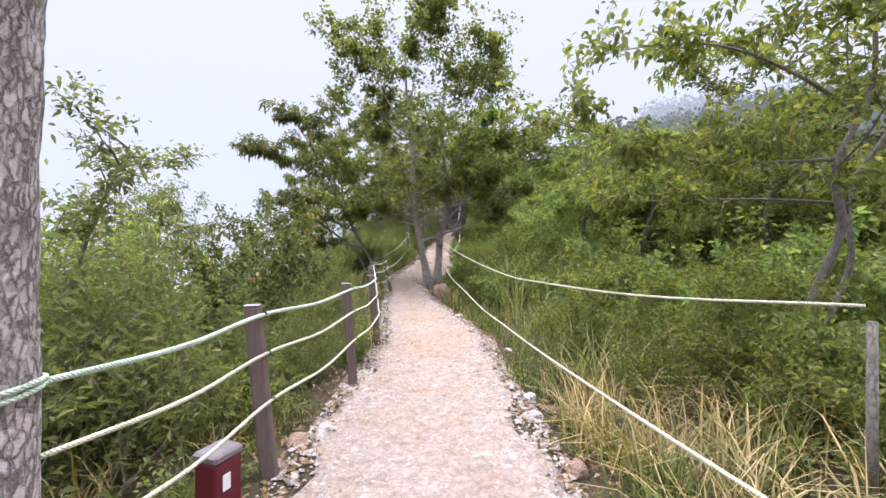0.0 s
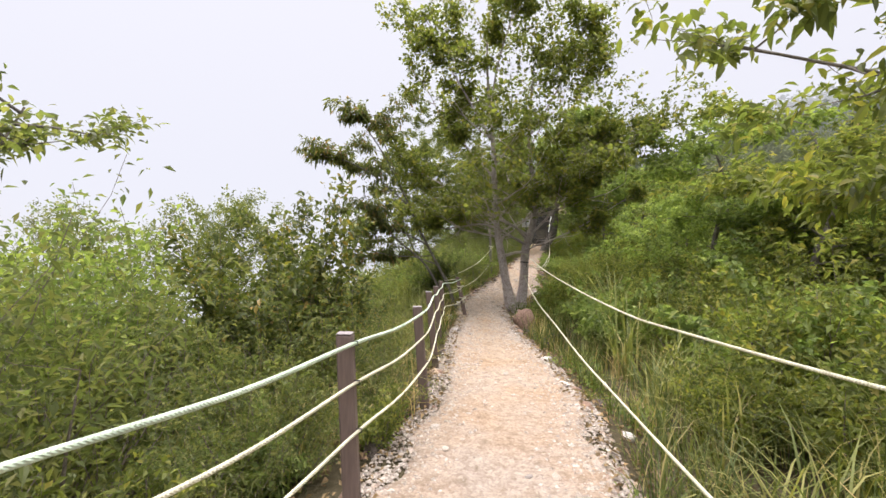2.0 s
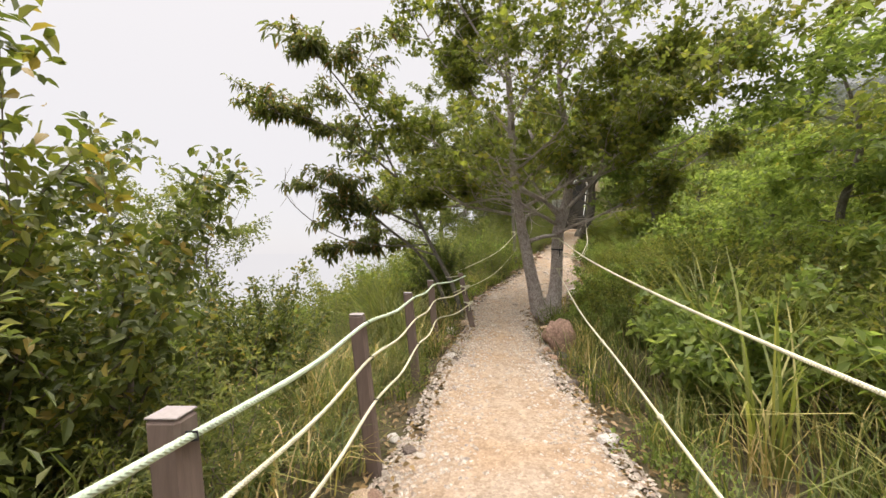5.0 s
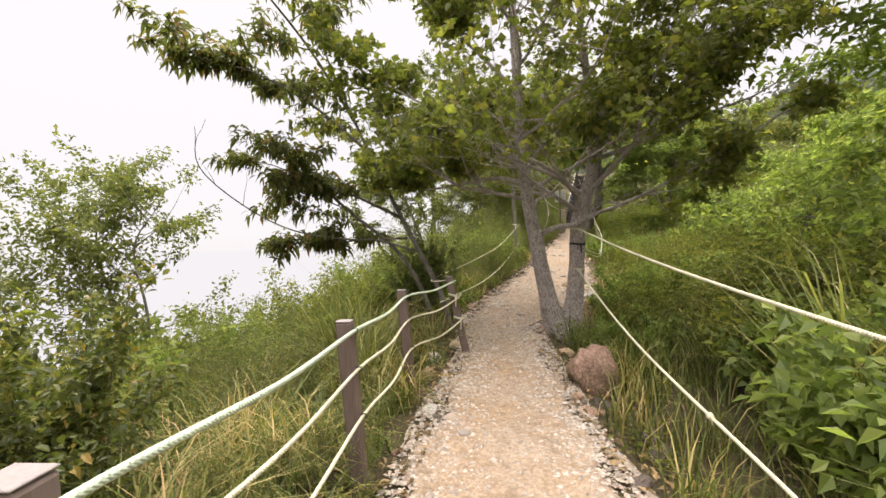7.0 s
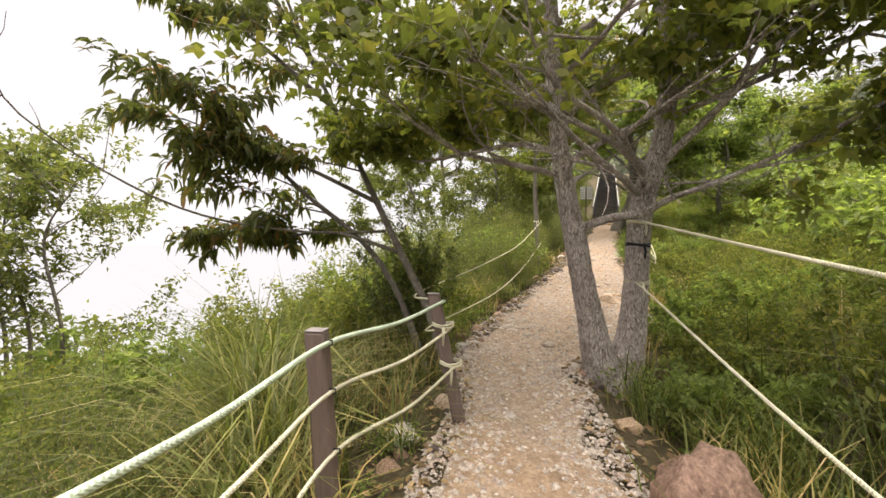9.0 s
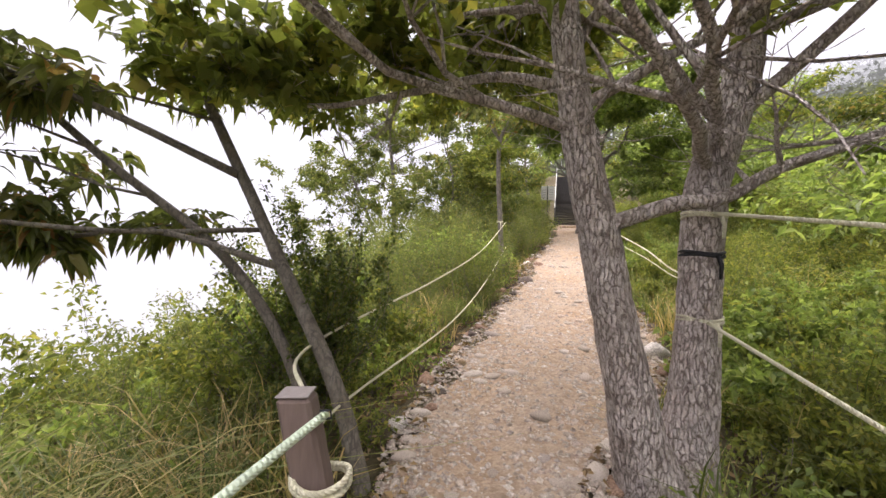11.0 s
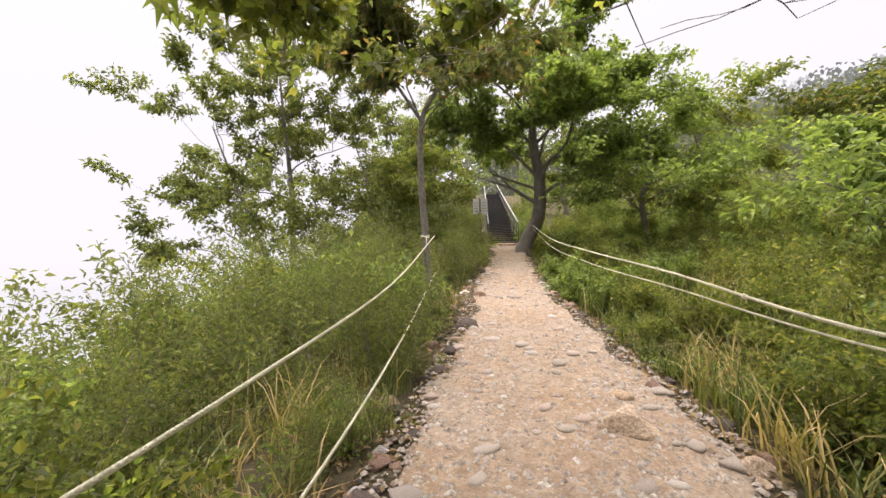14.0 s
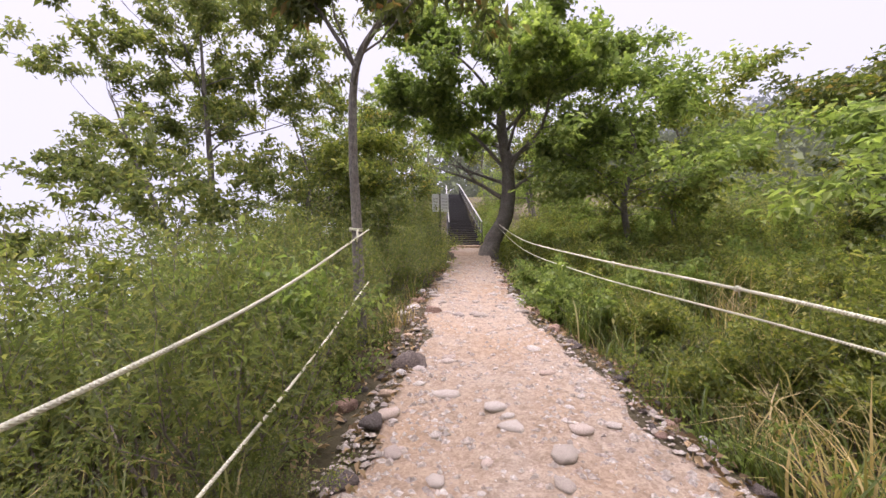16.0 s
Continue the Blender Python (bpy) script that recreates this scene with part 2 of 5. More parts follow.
def rope_material(name, color):
    m, n, l, b = material(name, 0.8, 0.2)
    uv = n.new("ShaderNodeUVMap")
    sp = n.new("ShaderNodeSeparateXYZ")
    l.new(uv.outputs[0], sp.inputs[0])
    ph = n.new("ShaderNodeMath")
    ph.operation = "MULTIPLY_ADD"
    ph.inputs[1].default_value = 3.0
    l.new(sp.outputs["X"], ph.inputs[0])
    l.new(sp.outputs["Y"], ph.inputs[2])
    sn = n.new("ShaderNodeMath")
    sn.operation = "SINE"
    k = n.new("ShaderNodeMath")
    k.operation = "MULTIPLY"
    k.inputs[1].default_value = 6.2832
    l.new(ph.outputs[0], k.inputs[0])
    l.new(k.outputs[0], sn.inputs[0])
    grime = noise_tex(n, l, 5, 5)
    c = mixc(n, l, ramp(n, l, grime, [(0.35, (0, 0, 0)), (0.7, (1, 1, 1))]), color, tuple(x * 0.72 for x in color))
    l.new(c, b.inputs["Base Color"])
    bump(n, l, b, sn.outputs[0], 0.6, 0.004)
    return m


ROPE = rope_material("cream_rope", (0.66, 0.63, 0.46))
ROPE_GREEN = rope_material("pale_green_rope", (0.56, 0.66, 0.50))
wm, wnn, wll, wb = material("lake_water", 0.12, 0.5)
wb.inputs["Base Color"].default_value = (0.05, 0.07, 0.075, 1)
bump(wnn, wll, wb, noise_tex(wnn, wll, 0.6, 4), 0.15, 0.1)
WATER = wm
# self-lit colour of the fog sheet, close to the horizon sky
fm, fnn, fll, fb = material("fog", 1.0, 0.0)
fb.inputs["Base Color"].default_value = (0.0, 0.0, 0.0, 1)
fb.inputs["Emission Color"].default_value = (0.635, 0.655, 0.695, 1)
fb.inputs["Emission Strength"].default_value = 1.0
FOG_GLOW = fm


def haze_glow_material(name, color, glow, strength):
    """Woods and scrub in the fog; the haze is put in as leaf glow."""
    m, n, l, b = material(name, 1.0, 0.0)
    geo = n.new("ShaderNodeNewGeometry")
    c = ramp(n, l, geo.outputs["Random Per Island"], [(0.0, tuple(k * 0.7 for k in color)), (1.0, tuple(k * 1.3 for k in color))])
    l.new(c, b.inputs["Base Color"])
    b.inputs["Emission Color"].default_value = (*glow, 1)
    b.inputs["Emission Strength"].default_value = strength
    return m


HAZE_NEAR = haze_glow_material("haze_glow_wood", (0.07, 0.085, 0.055), (0.40, 0.42, 0.41), 0.34)
HAZE_GREEN = haze_glow_material("haze_glow_green_wood", (0.11, 0.125, 0.06), (0.34, 0.37, 0.29), 0.16)
HAZE_FAR = haze_glow_material("haze_glow_pale_wood", (0.09, 0.10, 0.085), (0.56, 0.58, 0.60), 0.62)

# ---- mesh helpers ----
def V(*a):
    return np.array(a, dtype=float)


def unit(v):
    return v / (np.linalg.norm(v) + 1e-9)


class Geo:
    """Collects vertices, faces and rope coordinates for one mesh."""

    def __init__(self):
        self.v, self.f, self.uv, self.n = [], [], [], 0

    def add(self, verts, faces):
        self.v.append(np.asarray(verts, dtype=float))
        self.f.extend([tuple(int(i) + self.n for i in f) for f in faces])
        self.n += len(verts)

    def tube(self, pts, radii, sides=7, cap=True):
        pts = [np.asarray(p, dtype=float) for p in pts]
        rad = radii if hasattr(radii, "__len__") else [radii] * len(pts)
        ref = V(0.31, 0.17, 0.93) if abs(unit(pts[-1] - pts[0])[2]) < 0.8 else V(0.9, 0.3, 0.1)
        base, run = self.n, 0.0
        ang = np.arange(sides) * 2 * math.pi / sides
        out = []
        for i, p in enumerate(pts):
            d = unit(pts[min(i + 1, len(pts) - 1)] - pts[max(i - 1, 0)])
            a = unit(np.cross(d, ref))
            b = np.cross(d, a)
            out.append(p + rad[i] * (np.cos(ang)[:, None] * a + np.sin(ang)[:, None] * b))
            run += np.linalg.norm(p - pts[i - 1]) if i else 0
            self.uv.extend([(run / 0.05, k / sides) for k in range(sides)])
        self.v.append(np.concatenate(out))
        self.n += sides * len(pts)
        for i in range(len(pts) - 1):
            for k in range(sides):
                q, r = base + i * sides + k, base + i * sides + (k + 1) % sides
                self.f.append((q, r, r + sides, q + sides))
        if cap:
            self.f.append(tuple(base + k for k in reversed(range(sides))))
            self.f.append(tuple(self.n - sides + k for k in range(sides)))

    def mesh(self, name, mat, smooth=True, uvs=False):
        me = bpy.data.meshes.new(name)
        vs = np.concatenate(self.v) if self.v else np.zeros((0, 3))
        me.from_pydata(vs.tolist(), [], self.f)
        me.materials.append(mat)
        if smooth:
            me.polygons.foreach_set("use_smooth", [True] * len(me.polygons))
        if uvs and len(self.uv) == len(vs):
            lay = me.uv_layers.new(name="UVMap")
            idx = np.zeros(len(me.loops), dtype=int)
            me.loops.foreach_get("vertex_index", idx)
            lay.data.foreach_set("uv", np.array(self.uv, dtype=float)[idx].ravel())
        me.update()
        return me


def thing(name, label, category, group="", kind="", at=(0, 0, 0)):
    ob = new(name)
    ob.empty_display_size = 0.1
    ob.location = at
    return tagged(ob, label, category, group, kind)


def part(name, me, parent, label=""):
    ob = new(name, me)
    ob.parent = parent
    return tagged(ob, label)


def box_mesh(name, sx, sy, sz, mat, bevel=0.01, z0=0.0):
    bm = bmesh.new()
    bmesh.ops.create_cube(bm, size=1)
    bmesh.ops.scale(bm, vec=(sx, sy, sz), verts=bm.verts)
    bmesh.ops.translate(bm, vec=(0, 0, sz / 2 + z0), verts=bm.verts)
    if bevel:
        bmesh.ops.bevel(bm, geom=bm.edges[:], offset=bevel, segments=1, affect="EDGES")
    me = bpy.data.meshes.new(name)
    bm.to_mesh(me)
    bm.free()
    me.materials.append(mat)
    return me


def leaf_mesh(name, P, D, L, ratio, mat, rng, fine=False, droop=0.25):
    """Many folded leaves: bases P, directions D, lengths L; one mesh."""
    n = len(P)
    D = D / (np.linalg.norm(D, axis=1)[:, None] + 1e-9)
    R = rng.normal(size=(n, 3))
    R[:, 2] += 1.7
    S = np.cross(D, R)
    S /= np.linalg.norm(S, axis=1)[:, None] + 1e-9
    N = np.cross(S, D)
    N[N[:, 2] < 0] *= -1
    L = L[:, None]
    W = L * ratio * 0.5
    sag = V(0, 0, -1) * L * droop
    if fine == "lobed":
        c = P + D * L * 0.42 + N * W * 0.22
        w = W * 1.25
        vs = np.stack([P, P + D * L * 0.36 - S * w, c + D * L * 0.14 - S * w * 0.34, P + D * L + sag, c + D * L * 0.14 + S * w * 0.34, P + D * L * 0.36 + S * w, c], 1).reshape(-1, 3)
        pat = np.array([[6, 1, 0], [6, 2, 1], [6, 3, 2], [6, 4, 3], [6, 5, 4], [6, 0, 5]])
        faces = (pat[None] + 7 * np.arange(n)[:, None, None]).reshape(-1, 3).tolist()
    elif fine:
        m1, m2, tip = P + D * L * 0.35, P + D * L * 0.7 + sag * 0.4, P + D * L + sag
        up = N * W * 0.35
        vs = np.stack([P, m1 - S * W + up, m1, m1 + S * W + up, m2 - S * W * 0.75 + up, m2, m2 + S * W * 0.75 + up, tip], 1).reshape(-1, 3)
        pat = np.array([[0, 2, 1, 1], [0, 3, 2, 2], [1, 2, 5, 4], [2, 3, 6, 5], [4, 5, 7, 7], [5, 6, 7, 7]])
        faces = [tuple(dict.fromkeys(r)) for r in (pat[None] + 8 * np.arange(n)[:, None, None]).reshape(-1, 4).tolist()]
    else:
        mid = P + D * L * 0.45 + N * W * 0.4
        vs = np.stack([P, mid - S * W, P + D * L + sag, mid + S * W], 1).reshape(-1, 3)
        pat = np.array([[0, 2, 1], [0, 3, 2]])
        faces = (pat[None] + 4 * np.arange(n)[:, None, None]).reshape(-1, 3).tolist()
    me = bpy.data.meshes.new(name)
    me.from_pydata(vs.tolist(), [], faces)
    me.materials.append(mat)
    me.update()
    return me


def blade_geo(geo, rng, root, height, lean, width, bend, seg=3):
    """One grass blade, a narrow bent strip with a raised fold."""
    a = rng.uniform(0, 2 * math.pi)
    out = V(math.cos(a), math.sin(a), 0) if lean is None else lean
    side = V(-out[1], out[0], 0)
    vs, fs = [], []
    for i in range(seg):
        s = i / seg
        c = root + V(0, 0, height * (s - bend * 0.45 * s ** 3)) + out * height * bend * s * s
        w = width * (0.6 + 0.4 * math.sin(math.pi * min(1, s + 0.25))) * (1 - 0.35 * s)
        vs += [c - side * w, c + side * w]
    vs.append(root + V(0, 0, height * (1 - bend * 0.45)) + out * height * bend)
    for i in range(seg - 1):
        fs.append((2 * i, 2 * i + 1, 2 * i + 3, 2 * i + 2))
    fs.append((2 * seg - 2, 2 * seg - 1, 2 * seg))
    geo.add(vs, fs)


def grow(rng, geo, twigs, p, d, length, r, level, up=0.12, wander=0.22, kids=4, sides=6, tier=1.0):
    """A bent limb that divides; the last order collects twigs for the leaves."""
    steps = max(3, int(length / 0.28)) if level else max(3, int(length / 0.16))
    steps = min(steps, 12 if level else 4)
    pts, rad = [np.asarray(p, dtype=float)], [r]
    d = unit(np.asarray(d, dtype=float))
    for i in range(steps):
        d = unit(d * V(1, 1, 0.7 + 0.3 * tier) + rng.normal(size=3) * wander * 0.6 * V(1, 1, tier) + V(0, 0, up * 0.4))
        pts.append(pts[-1] + d * length / steps)
        rad.append(max(0.0025, r * (1 - 0.82 * (i + 1) / steps)))
    geo.tube(pts, rad, max(4, sides) if level else 3, cap=False)
    if level == 0:
        twigs.append((pts, length))
        return pts
    for k in range(kids):
        s = rng.uniform(0.3, 1.0) if k else 1.0
        i = min(len(pts) - 1, max(1, int(s * steps)))
        dd = unit(unit(pts[i] - pts[i - 1]) * rng.uniform(0.35, 0.9) + unit(rng.normal(size=3) * V(1, 1, tier)) * 0.75 + V(0, 0, up))
        grow(rng, geo, twigs, pts[i], dd, length * rng.uniform(0.42, 0.68), rad[i] * 0.72, level - 1, up, wander, kids, sides - 1, tier)
    return pts


def leaves_on(rng, twigs, count, size, ratio, mat, name, spread=0.10, fine=False, droop=0.25, flat=0.0, clear=()):
    A = np.concatenate([np.array(p[:-1]) for p, _ in twigs])
    B = np.concatenate([np.array(p[1:]) for p, _ in twigs])
    k = rng.integers(len(A), size=count)
    s = rng.uniform(0, 1, size=(count, 1))
    run = B[k] - A[k]
    run /= np.linalg.norm(run, axis=1)[:, None] + 1e-9
    P = A[k] + (B[k] - A[k]) * s + rng.normal(size=(count, 3)) * spread * V(1, 1, 0.7)
    D = run * 0.6 + rng.normal(size=(count, 3)) * V(1, 1, 1 - flat)
    keep = np.ones(count, dtype=bool)
    for x0, x1, y0, y1, z0, z1 in clear:
        keep &= ~((P[:, 0] > x0) & (P[:, 0] < x1) & (P[:, 1] > y0) & (P[:, 1] < y1) & (P[:, 2] > z0) & (P[:, 2] < z1))
    P, D, count = P[keep], D[keep], int(keep.sum())
    return leaf_mesh(name, P, D, size * rng.uniform(0.6, 1.25, size=count), ratio, mat, rng, fine, droop)


def path_at(pts, s):
    """The point at share s of a line of points."""
    x = s * (len(pts) - 1)
    i = min(int(x), len(pts) - 2)
    return pts[i] + (pts[i + 1] - pts[i]) * (x - i)


def smooth_line(pts, n):
    """A smooth line through points (Catmull-Rom)."""
    P = [np.asarray(p, dtype=float) for p in pts]
    P = [2 * P[0] - P[1]] + P + [2 * P[-1] - P[-2]]
    out = []
    for i in range(1, len(P) - 2):
        for k in range(n):
            t = k / n
            a, b, c, d = P[i - 1], P[i], P[i + 1], P[i + 2]
            out.append(0.5 * (2 * b + (c - a) * t + (2 * a - 5 * b + 4 * c - d) * t * t + (3 * b - a - 3 * c + d) * t ** 3))
    out.append(P[-2])
    return out


# ---- the lie of the land ----
PY = [-60, 0, 3, 6.8, 8.5, 11.2, 12.8, 14.2, 15.5, 17.4, 19.3, 20.8, 22.8, 25.5, 28.3, 31, 33, 60, 90]
PL = [-1.0, -1.0, -1.0, -1.0, -1.22, -1.6, -1.65, -2.0, -2.05, -1.85, -1.55, -1.3, -1.1, -0.65, -0.15, 0.0, 0.1, 1.8, 3]
PR = [0.8, 0.8, 0.78, 0.7, 0.45, -0.2, -0.5, -0.8, -0.05, 0.4, 0.5, 0.48, 0.5, 0.6, 0.85, 1.1, 1.2, 3.0, 4]
PZ = [-0.8, -0.03, 0.0, 0.0, 0.0, 0.04, 0.14, 0.25, 0.36, 0.52, 0.74, 0.97, 1.3, 1.85, 2.4, 2.8, 3.1, 10.5, 16]


def land(x, y, rough=True):
    """Height of the ground: a ledge path, falling to the lake on one side and rising to the hill on the other."""
    x, y = np.asarray(x, dtype=float), np.asarray(y, dtype=float)
    le, ri, z = np.interp(y, PY, PL), np.interp(y, PY, PR), np.interp(y, PY, PZ)
    z = np.where(y > 33, np.minimum(z, 12.0), z)
    sl, sr = np.maximum(0, le - x), np.maximum(0, x - ri)
    down = 0.12 * np.minimum(sl, 0.8) + 0.40 * np.clip(sl - 0.8, 0, 13.2) + 0.85 * np.clip(sl - 14, 0, 40)
    upr = -0.27 * np.minimum(sr, 0.7) / 0.7 + 0.03 * np.clip(sr - 0.7, 0, 8) + 0.20 * np.clip(sr - 8, 0, 14) + np.interp(y, [-20, 30, 80, 150], [0.08, 0.1, 0.2, 0.62]) * np.clip(sr - 22, 0, 48)
    h = z - down + upr
    if rough:
        off = np.minimum(1, (sl + sr) / 0.6)
        h = h + 0.02 * np.sin(3.1 * x + 1.7 * y) * np.sin(2.3 * y - 1.1 * x) + off * 0.08 * np.sin(1.9 * x + 0.4) * np.sin(2.2 * y)
        h = h + 0.012 * np.sin(11 * x + 5 * y) * np.sin(9 * y - 4 * x)
    return np.maximum(h, -30.0)


def gz(x, y):
    return float(land(x, y))

# ---- ground, path, lake ----
def axis(fine_a, fine_b, step, reach):
    a = list(np.arange(fine_a, fine_b, step))
    lo, hi, s = fine_a, fine_b, step
    while hi < reach or lo > -reach:
        s *= 1.22
        lo, hi = lo - s, hi + s
        a = [lo] + a + [hi]
    return np.array(a)


def sheet(name, xs, ys, zfun, mat):
    X, Y = np.meshgrid(xs, ys)
    Z = zfun(X, Y)
    g = Geo()
    nx = len(xs)
    q = np.arange(len(ys) - 1)[:, None] * nx + np.arange(nx - 1)[None]
    q = q.ravel()
    g.add(np.stack([X.ravel(), Y.ravel(), Z.ravel()], 1), np.stack([q, q + 1, q + nx + 1, q + nx], 1).tolist())
    return g.mesh(name, mat)


ground = new("ground", sheet("ground", axis(-6, 7, 0.16, 900), axis(-4, 36, 0.22, 900), lambda x, y: land(x, y), SOIL))
tagged(ground, "dark earth under leaf litter on a wooded slope", "ground", kind="structure")

pv, pf = [], []
rngp = np.random.default_rng(3)
rows_y = np.arange(-8, 32.6, 0.11)
COLS = 30
for j, y in enumerate(rows_y):
    wob_l = 0.10 * math.sin(2.1 * y) * math.sin(0.9 * y + 1) + 0.06 * math.sin(5.3 * y)
    wob_r = 0.10 * math.sin(1.7 * y + 2) * math.sin(1.1 * y) + 0.06 * math.sin(4.7 * y + 1)
    a, b = np.interp(y, PY, PL) + wob_l, np.interp(y, PY, PR) + wob_r
    for i in range(COLS):
        s = i / (COLS - 1)
        x = a + (b - a) * s
        e = min(s, 1 - s)
        pv.append((x, y, gz(x, y) + (0.018 if e > 0.06 else -0.03 + 0.8 * e) + 0.006 * math.sin(23 * x + 3 * y) * math.sin(19 * y - 7 * x)))
for j in range(len(rows_y) - 1):
    for i in range(COLS - 1):
        q = j * COLS + i
        pf.append((q, q + 1, q + COLS + 1, q + COLS))
pg = Geo()
pg.add(pv, pf)
path = tagged(new("path", pg.mesh("path", PATH)), "pale dusty gravel footpath along a ledge", "path", kind="structure")

water = new("water", sheet("water", np.linspace(-900, -20, 12), np.linspace(-900, 900, 12), lambda x, y: 0 * x - 20.0, WATER))
tagged(water, "still grey lake below the slope in fog", "water", kind="structure")


# an added glowing sheet stands in for fog and closes the view over the lake
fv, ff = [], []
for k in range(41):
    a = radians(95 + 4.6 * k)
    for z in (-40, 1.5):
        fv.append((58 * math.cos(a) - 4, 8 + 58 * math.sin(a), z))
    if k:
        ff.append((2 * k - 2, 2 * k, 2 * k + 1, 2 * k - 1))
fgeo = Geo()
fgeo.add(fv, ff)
tagged(new("backdrop", fgeo.mesh("backdrop", FOG_GLOW)), "pale glowing sheet standing in for fog over the far lake", "fog", kind="structure")


# ---- rope fence ----
POSTS = [((-1.12, 2.66), (-1.22, 2.63)), ((-0.97, 4.42), (-1.04, 4.40)), ((-1.0, 6.30), (-1.10, 6.27)), ((-1.28, 7.98), (-1.40, 7.95)),
         ((-1.63, 9.78), (-1.72, 9.75)), ((-1.90, 11.42), (-1.99, 11.40)), ((-1.60, 12.77), (-1.84, 12.79))]
POST_H = [1.13, 1.10, 1.10, 1.12, 1.10, 1.10, 1.02]


def rope(name, pts, r, mat, label, n=8, knots=(), sides=8, group="path ropes"):
    line = smooth_line(pts, n)
    g = Geo()
    g.tube(line, r, sides)
    ob = tagged(new(name, g.mesh(name, mat, True, True)), label, "rope", group)
    for s in knots:
        c = path_at(line, s)
        d = unit(path_at(line, min(1, s + 0.01)) - c)
        kg = Geo()
        kg.tube([c - d * r * 2.2, c - d * r * 1.5, c, c + d * r * 1.5, c + d * r * 2.2], [r * 0.9, r * 1.9, r * 2.1, r * 1.8, r * 0.9], 7)
        kg.tube([c, c + V(0.3 * r, -r, -2.4 * r), c + V(r, 0, -5 * r)], [r * 0.6, r * 0.5, r * 0.4], 5)
        part("knot", kg.mesh("knot", mat, True, True), ob)
    return ob


post_tops = []
for (bx, by), (tx, ty), hh in [(*p, h) for p, h in zip(POSTS, POST_H)]:
    zb = gz(bx, by)
    th = thing("fence_post", "square weathered dark wooden fence post", "fence post", "rope fence posts", at=(bx, by, zb - 0.12))
    me = box_mesh("shaft", 0.10, 0.10, hh + 0.12, POST, 0.012)
    cap = box_mesh("cap", 0.096, 0.096, 0.006, POST_TOP, 0.002, hh + 0.121)
    shear = Matrix.Identity(4)
    shear[0][2], shear[1][2] = (tx - bx) / hh, (ty - by) / hh
    for m_ in (me, cap):
        m_.transform(Matrix.Rotation(0.25, 4, "Z"))
        m_.transform(shear)
    part("shaft", me, th)
    part("cap", cap, th, "grey sawn post top")
    post_tops.append((V(bx, by, zb), V(tx, ty, zb + hh)))
    for frac in (0.95, 0.73, 0.46):
        c = V(bx, by, zb) + (V(tx, ty, zb + hh) - V(bx, by, zb)) * frac
        tg = Geo()
        tg.tube([c + V(0.045, -0.012, 0.012), c + V(0.074, 0, 0.012), c + V(0.075, 0.003, -0.012), c + V(0.045, -0.012, -0.014)], 0.004, 5)
        tb = tg.mesh("rope_staple", CORD)
        tb.transform(Matrix.Translation((-bx, -by, -(zb - 0.12))))
        part("rope_staple", tb, th, "black wire staple holding a rope")

for k, frac in enumerate((0.95, 0.73, 0.46)):
    start = V(-1.36, 1.36, (1.05, 0.80, 0.44)[k])
    pts = [start]
    for b, t in post_tops:
        c = b + (t - b) * frac + V(0.058, 0, 0)
        prev = pts[-1]
        pts.append((prev + c) / 2 - V(0, 0, 0.035 + 0.01 * k))
        pts.append(c)
    rope("fence_rope", pts, 0.0128 if k == 0 else 0.0105, ROPE_GREEN if k == 0 else ROPE,
         ("thick pale green rope along the post tops", "cream twisted rope strung between fence posts", "cream twisted rope low between fence posts")[k], group="fence ropes")

E_top = post_tops[-1]
HI_R = [V(-0.12, 14.42, 1.86), V(0.33, 11.58, 1.46), V(0.75, 9.32, 1.2), V(1.10, 7.0, 1.05), V(1.30, 5.8, 1.04), V(1.75, 3.7, 1.08), V(2.45, 2.36, 1.17)]
LO_R = [V(-0.14, 14.36, 1.2), V(0.2, 11.5, 0.74), V(0.48, 9.4, 0.55), V(0.69, 7.35, 0.44), V(0.80, 5.9, 0.46), V(0.98, 3.9, 0.48), V(1.2, 1.6, 0.56), V(1.42, -0.6, 0.72)]
rope("side_rope", HI_R, 0.0105, ROPE, "cream rope running from a tree along tall grass", 10)
rope("side_rope", LO_R, 0.010, ROPE, "cream rope with knots hanging low beside the path", 10, (0.24, 0.36, 0.43, 0.55))
T2 = V(1.15, 28.2, 3.25)
UP = [V(-0.05, 14.6, 1.56), V(0.38, 16.5, 1.42), V(0.66, 18.8, 1.69), V(0.88, 21.6, 2.02), V(1.02, 25, 2.52), T2]
rope("upper_rope", UP, 0.0095, ROPE, "cream rope strung between two trees beside the path", 10, (0.3, 0.42, 0.55, 0.7))
rope("upper_rope", [p - V(0, 0, d) for p, d in zip(UP, (0.06, 0.06, 0.14, 0.2, 0.2, 0.1))], 0.0065, ROPE, "greyish rope sagging below another rope", 10, (0.35, 0.5))
rope("cliff_rope", [E_top[1] - V(0, 0, 0.05), V(-2.48, 14.02, 1.04), V(-2.2, 16.2, 1.30), V(-1.98, 18.8, 1.66), V(-1.72, 21.5, 2.35)], 0.009, ROPE, "cream rope from a fence post to a slender tree", 10)
rope("cliff_rope", [E_top[1] - V(0, 0, 0.3), V(-2.26, 13.87, 0.70), V(-2.02, 16.2, 0.83), V(-1.9, 18.8, 1.13), V(-1.72, 21.5, 1.75)], 0.0085, ROPE, "cream rope hung low above the ledge edge", 10)


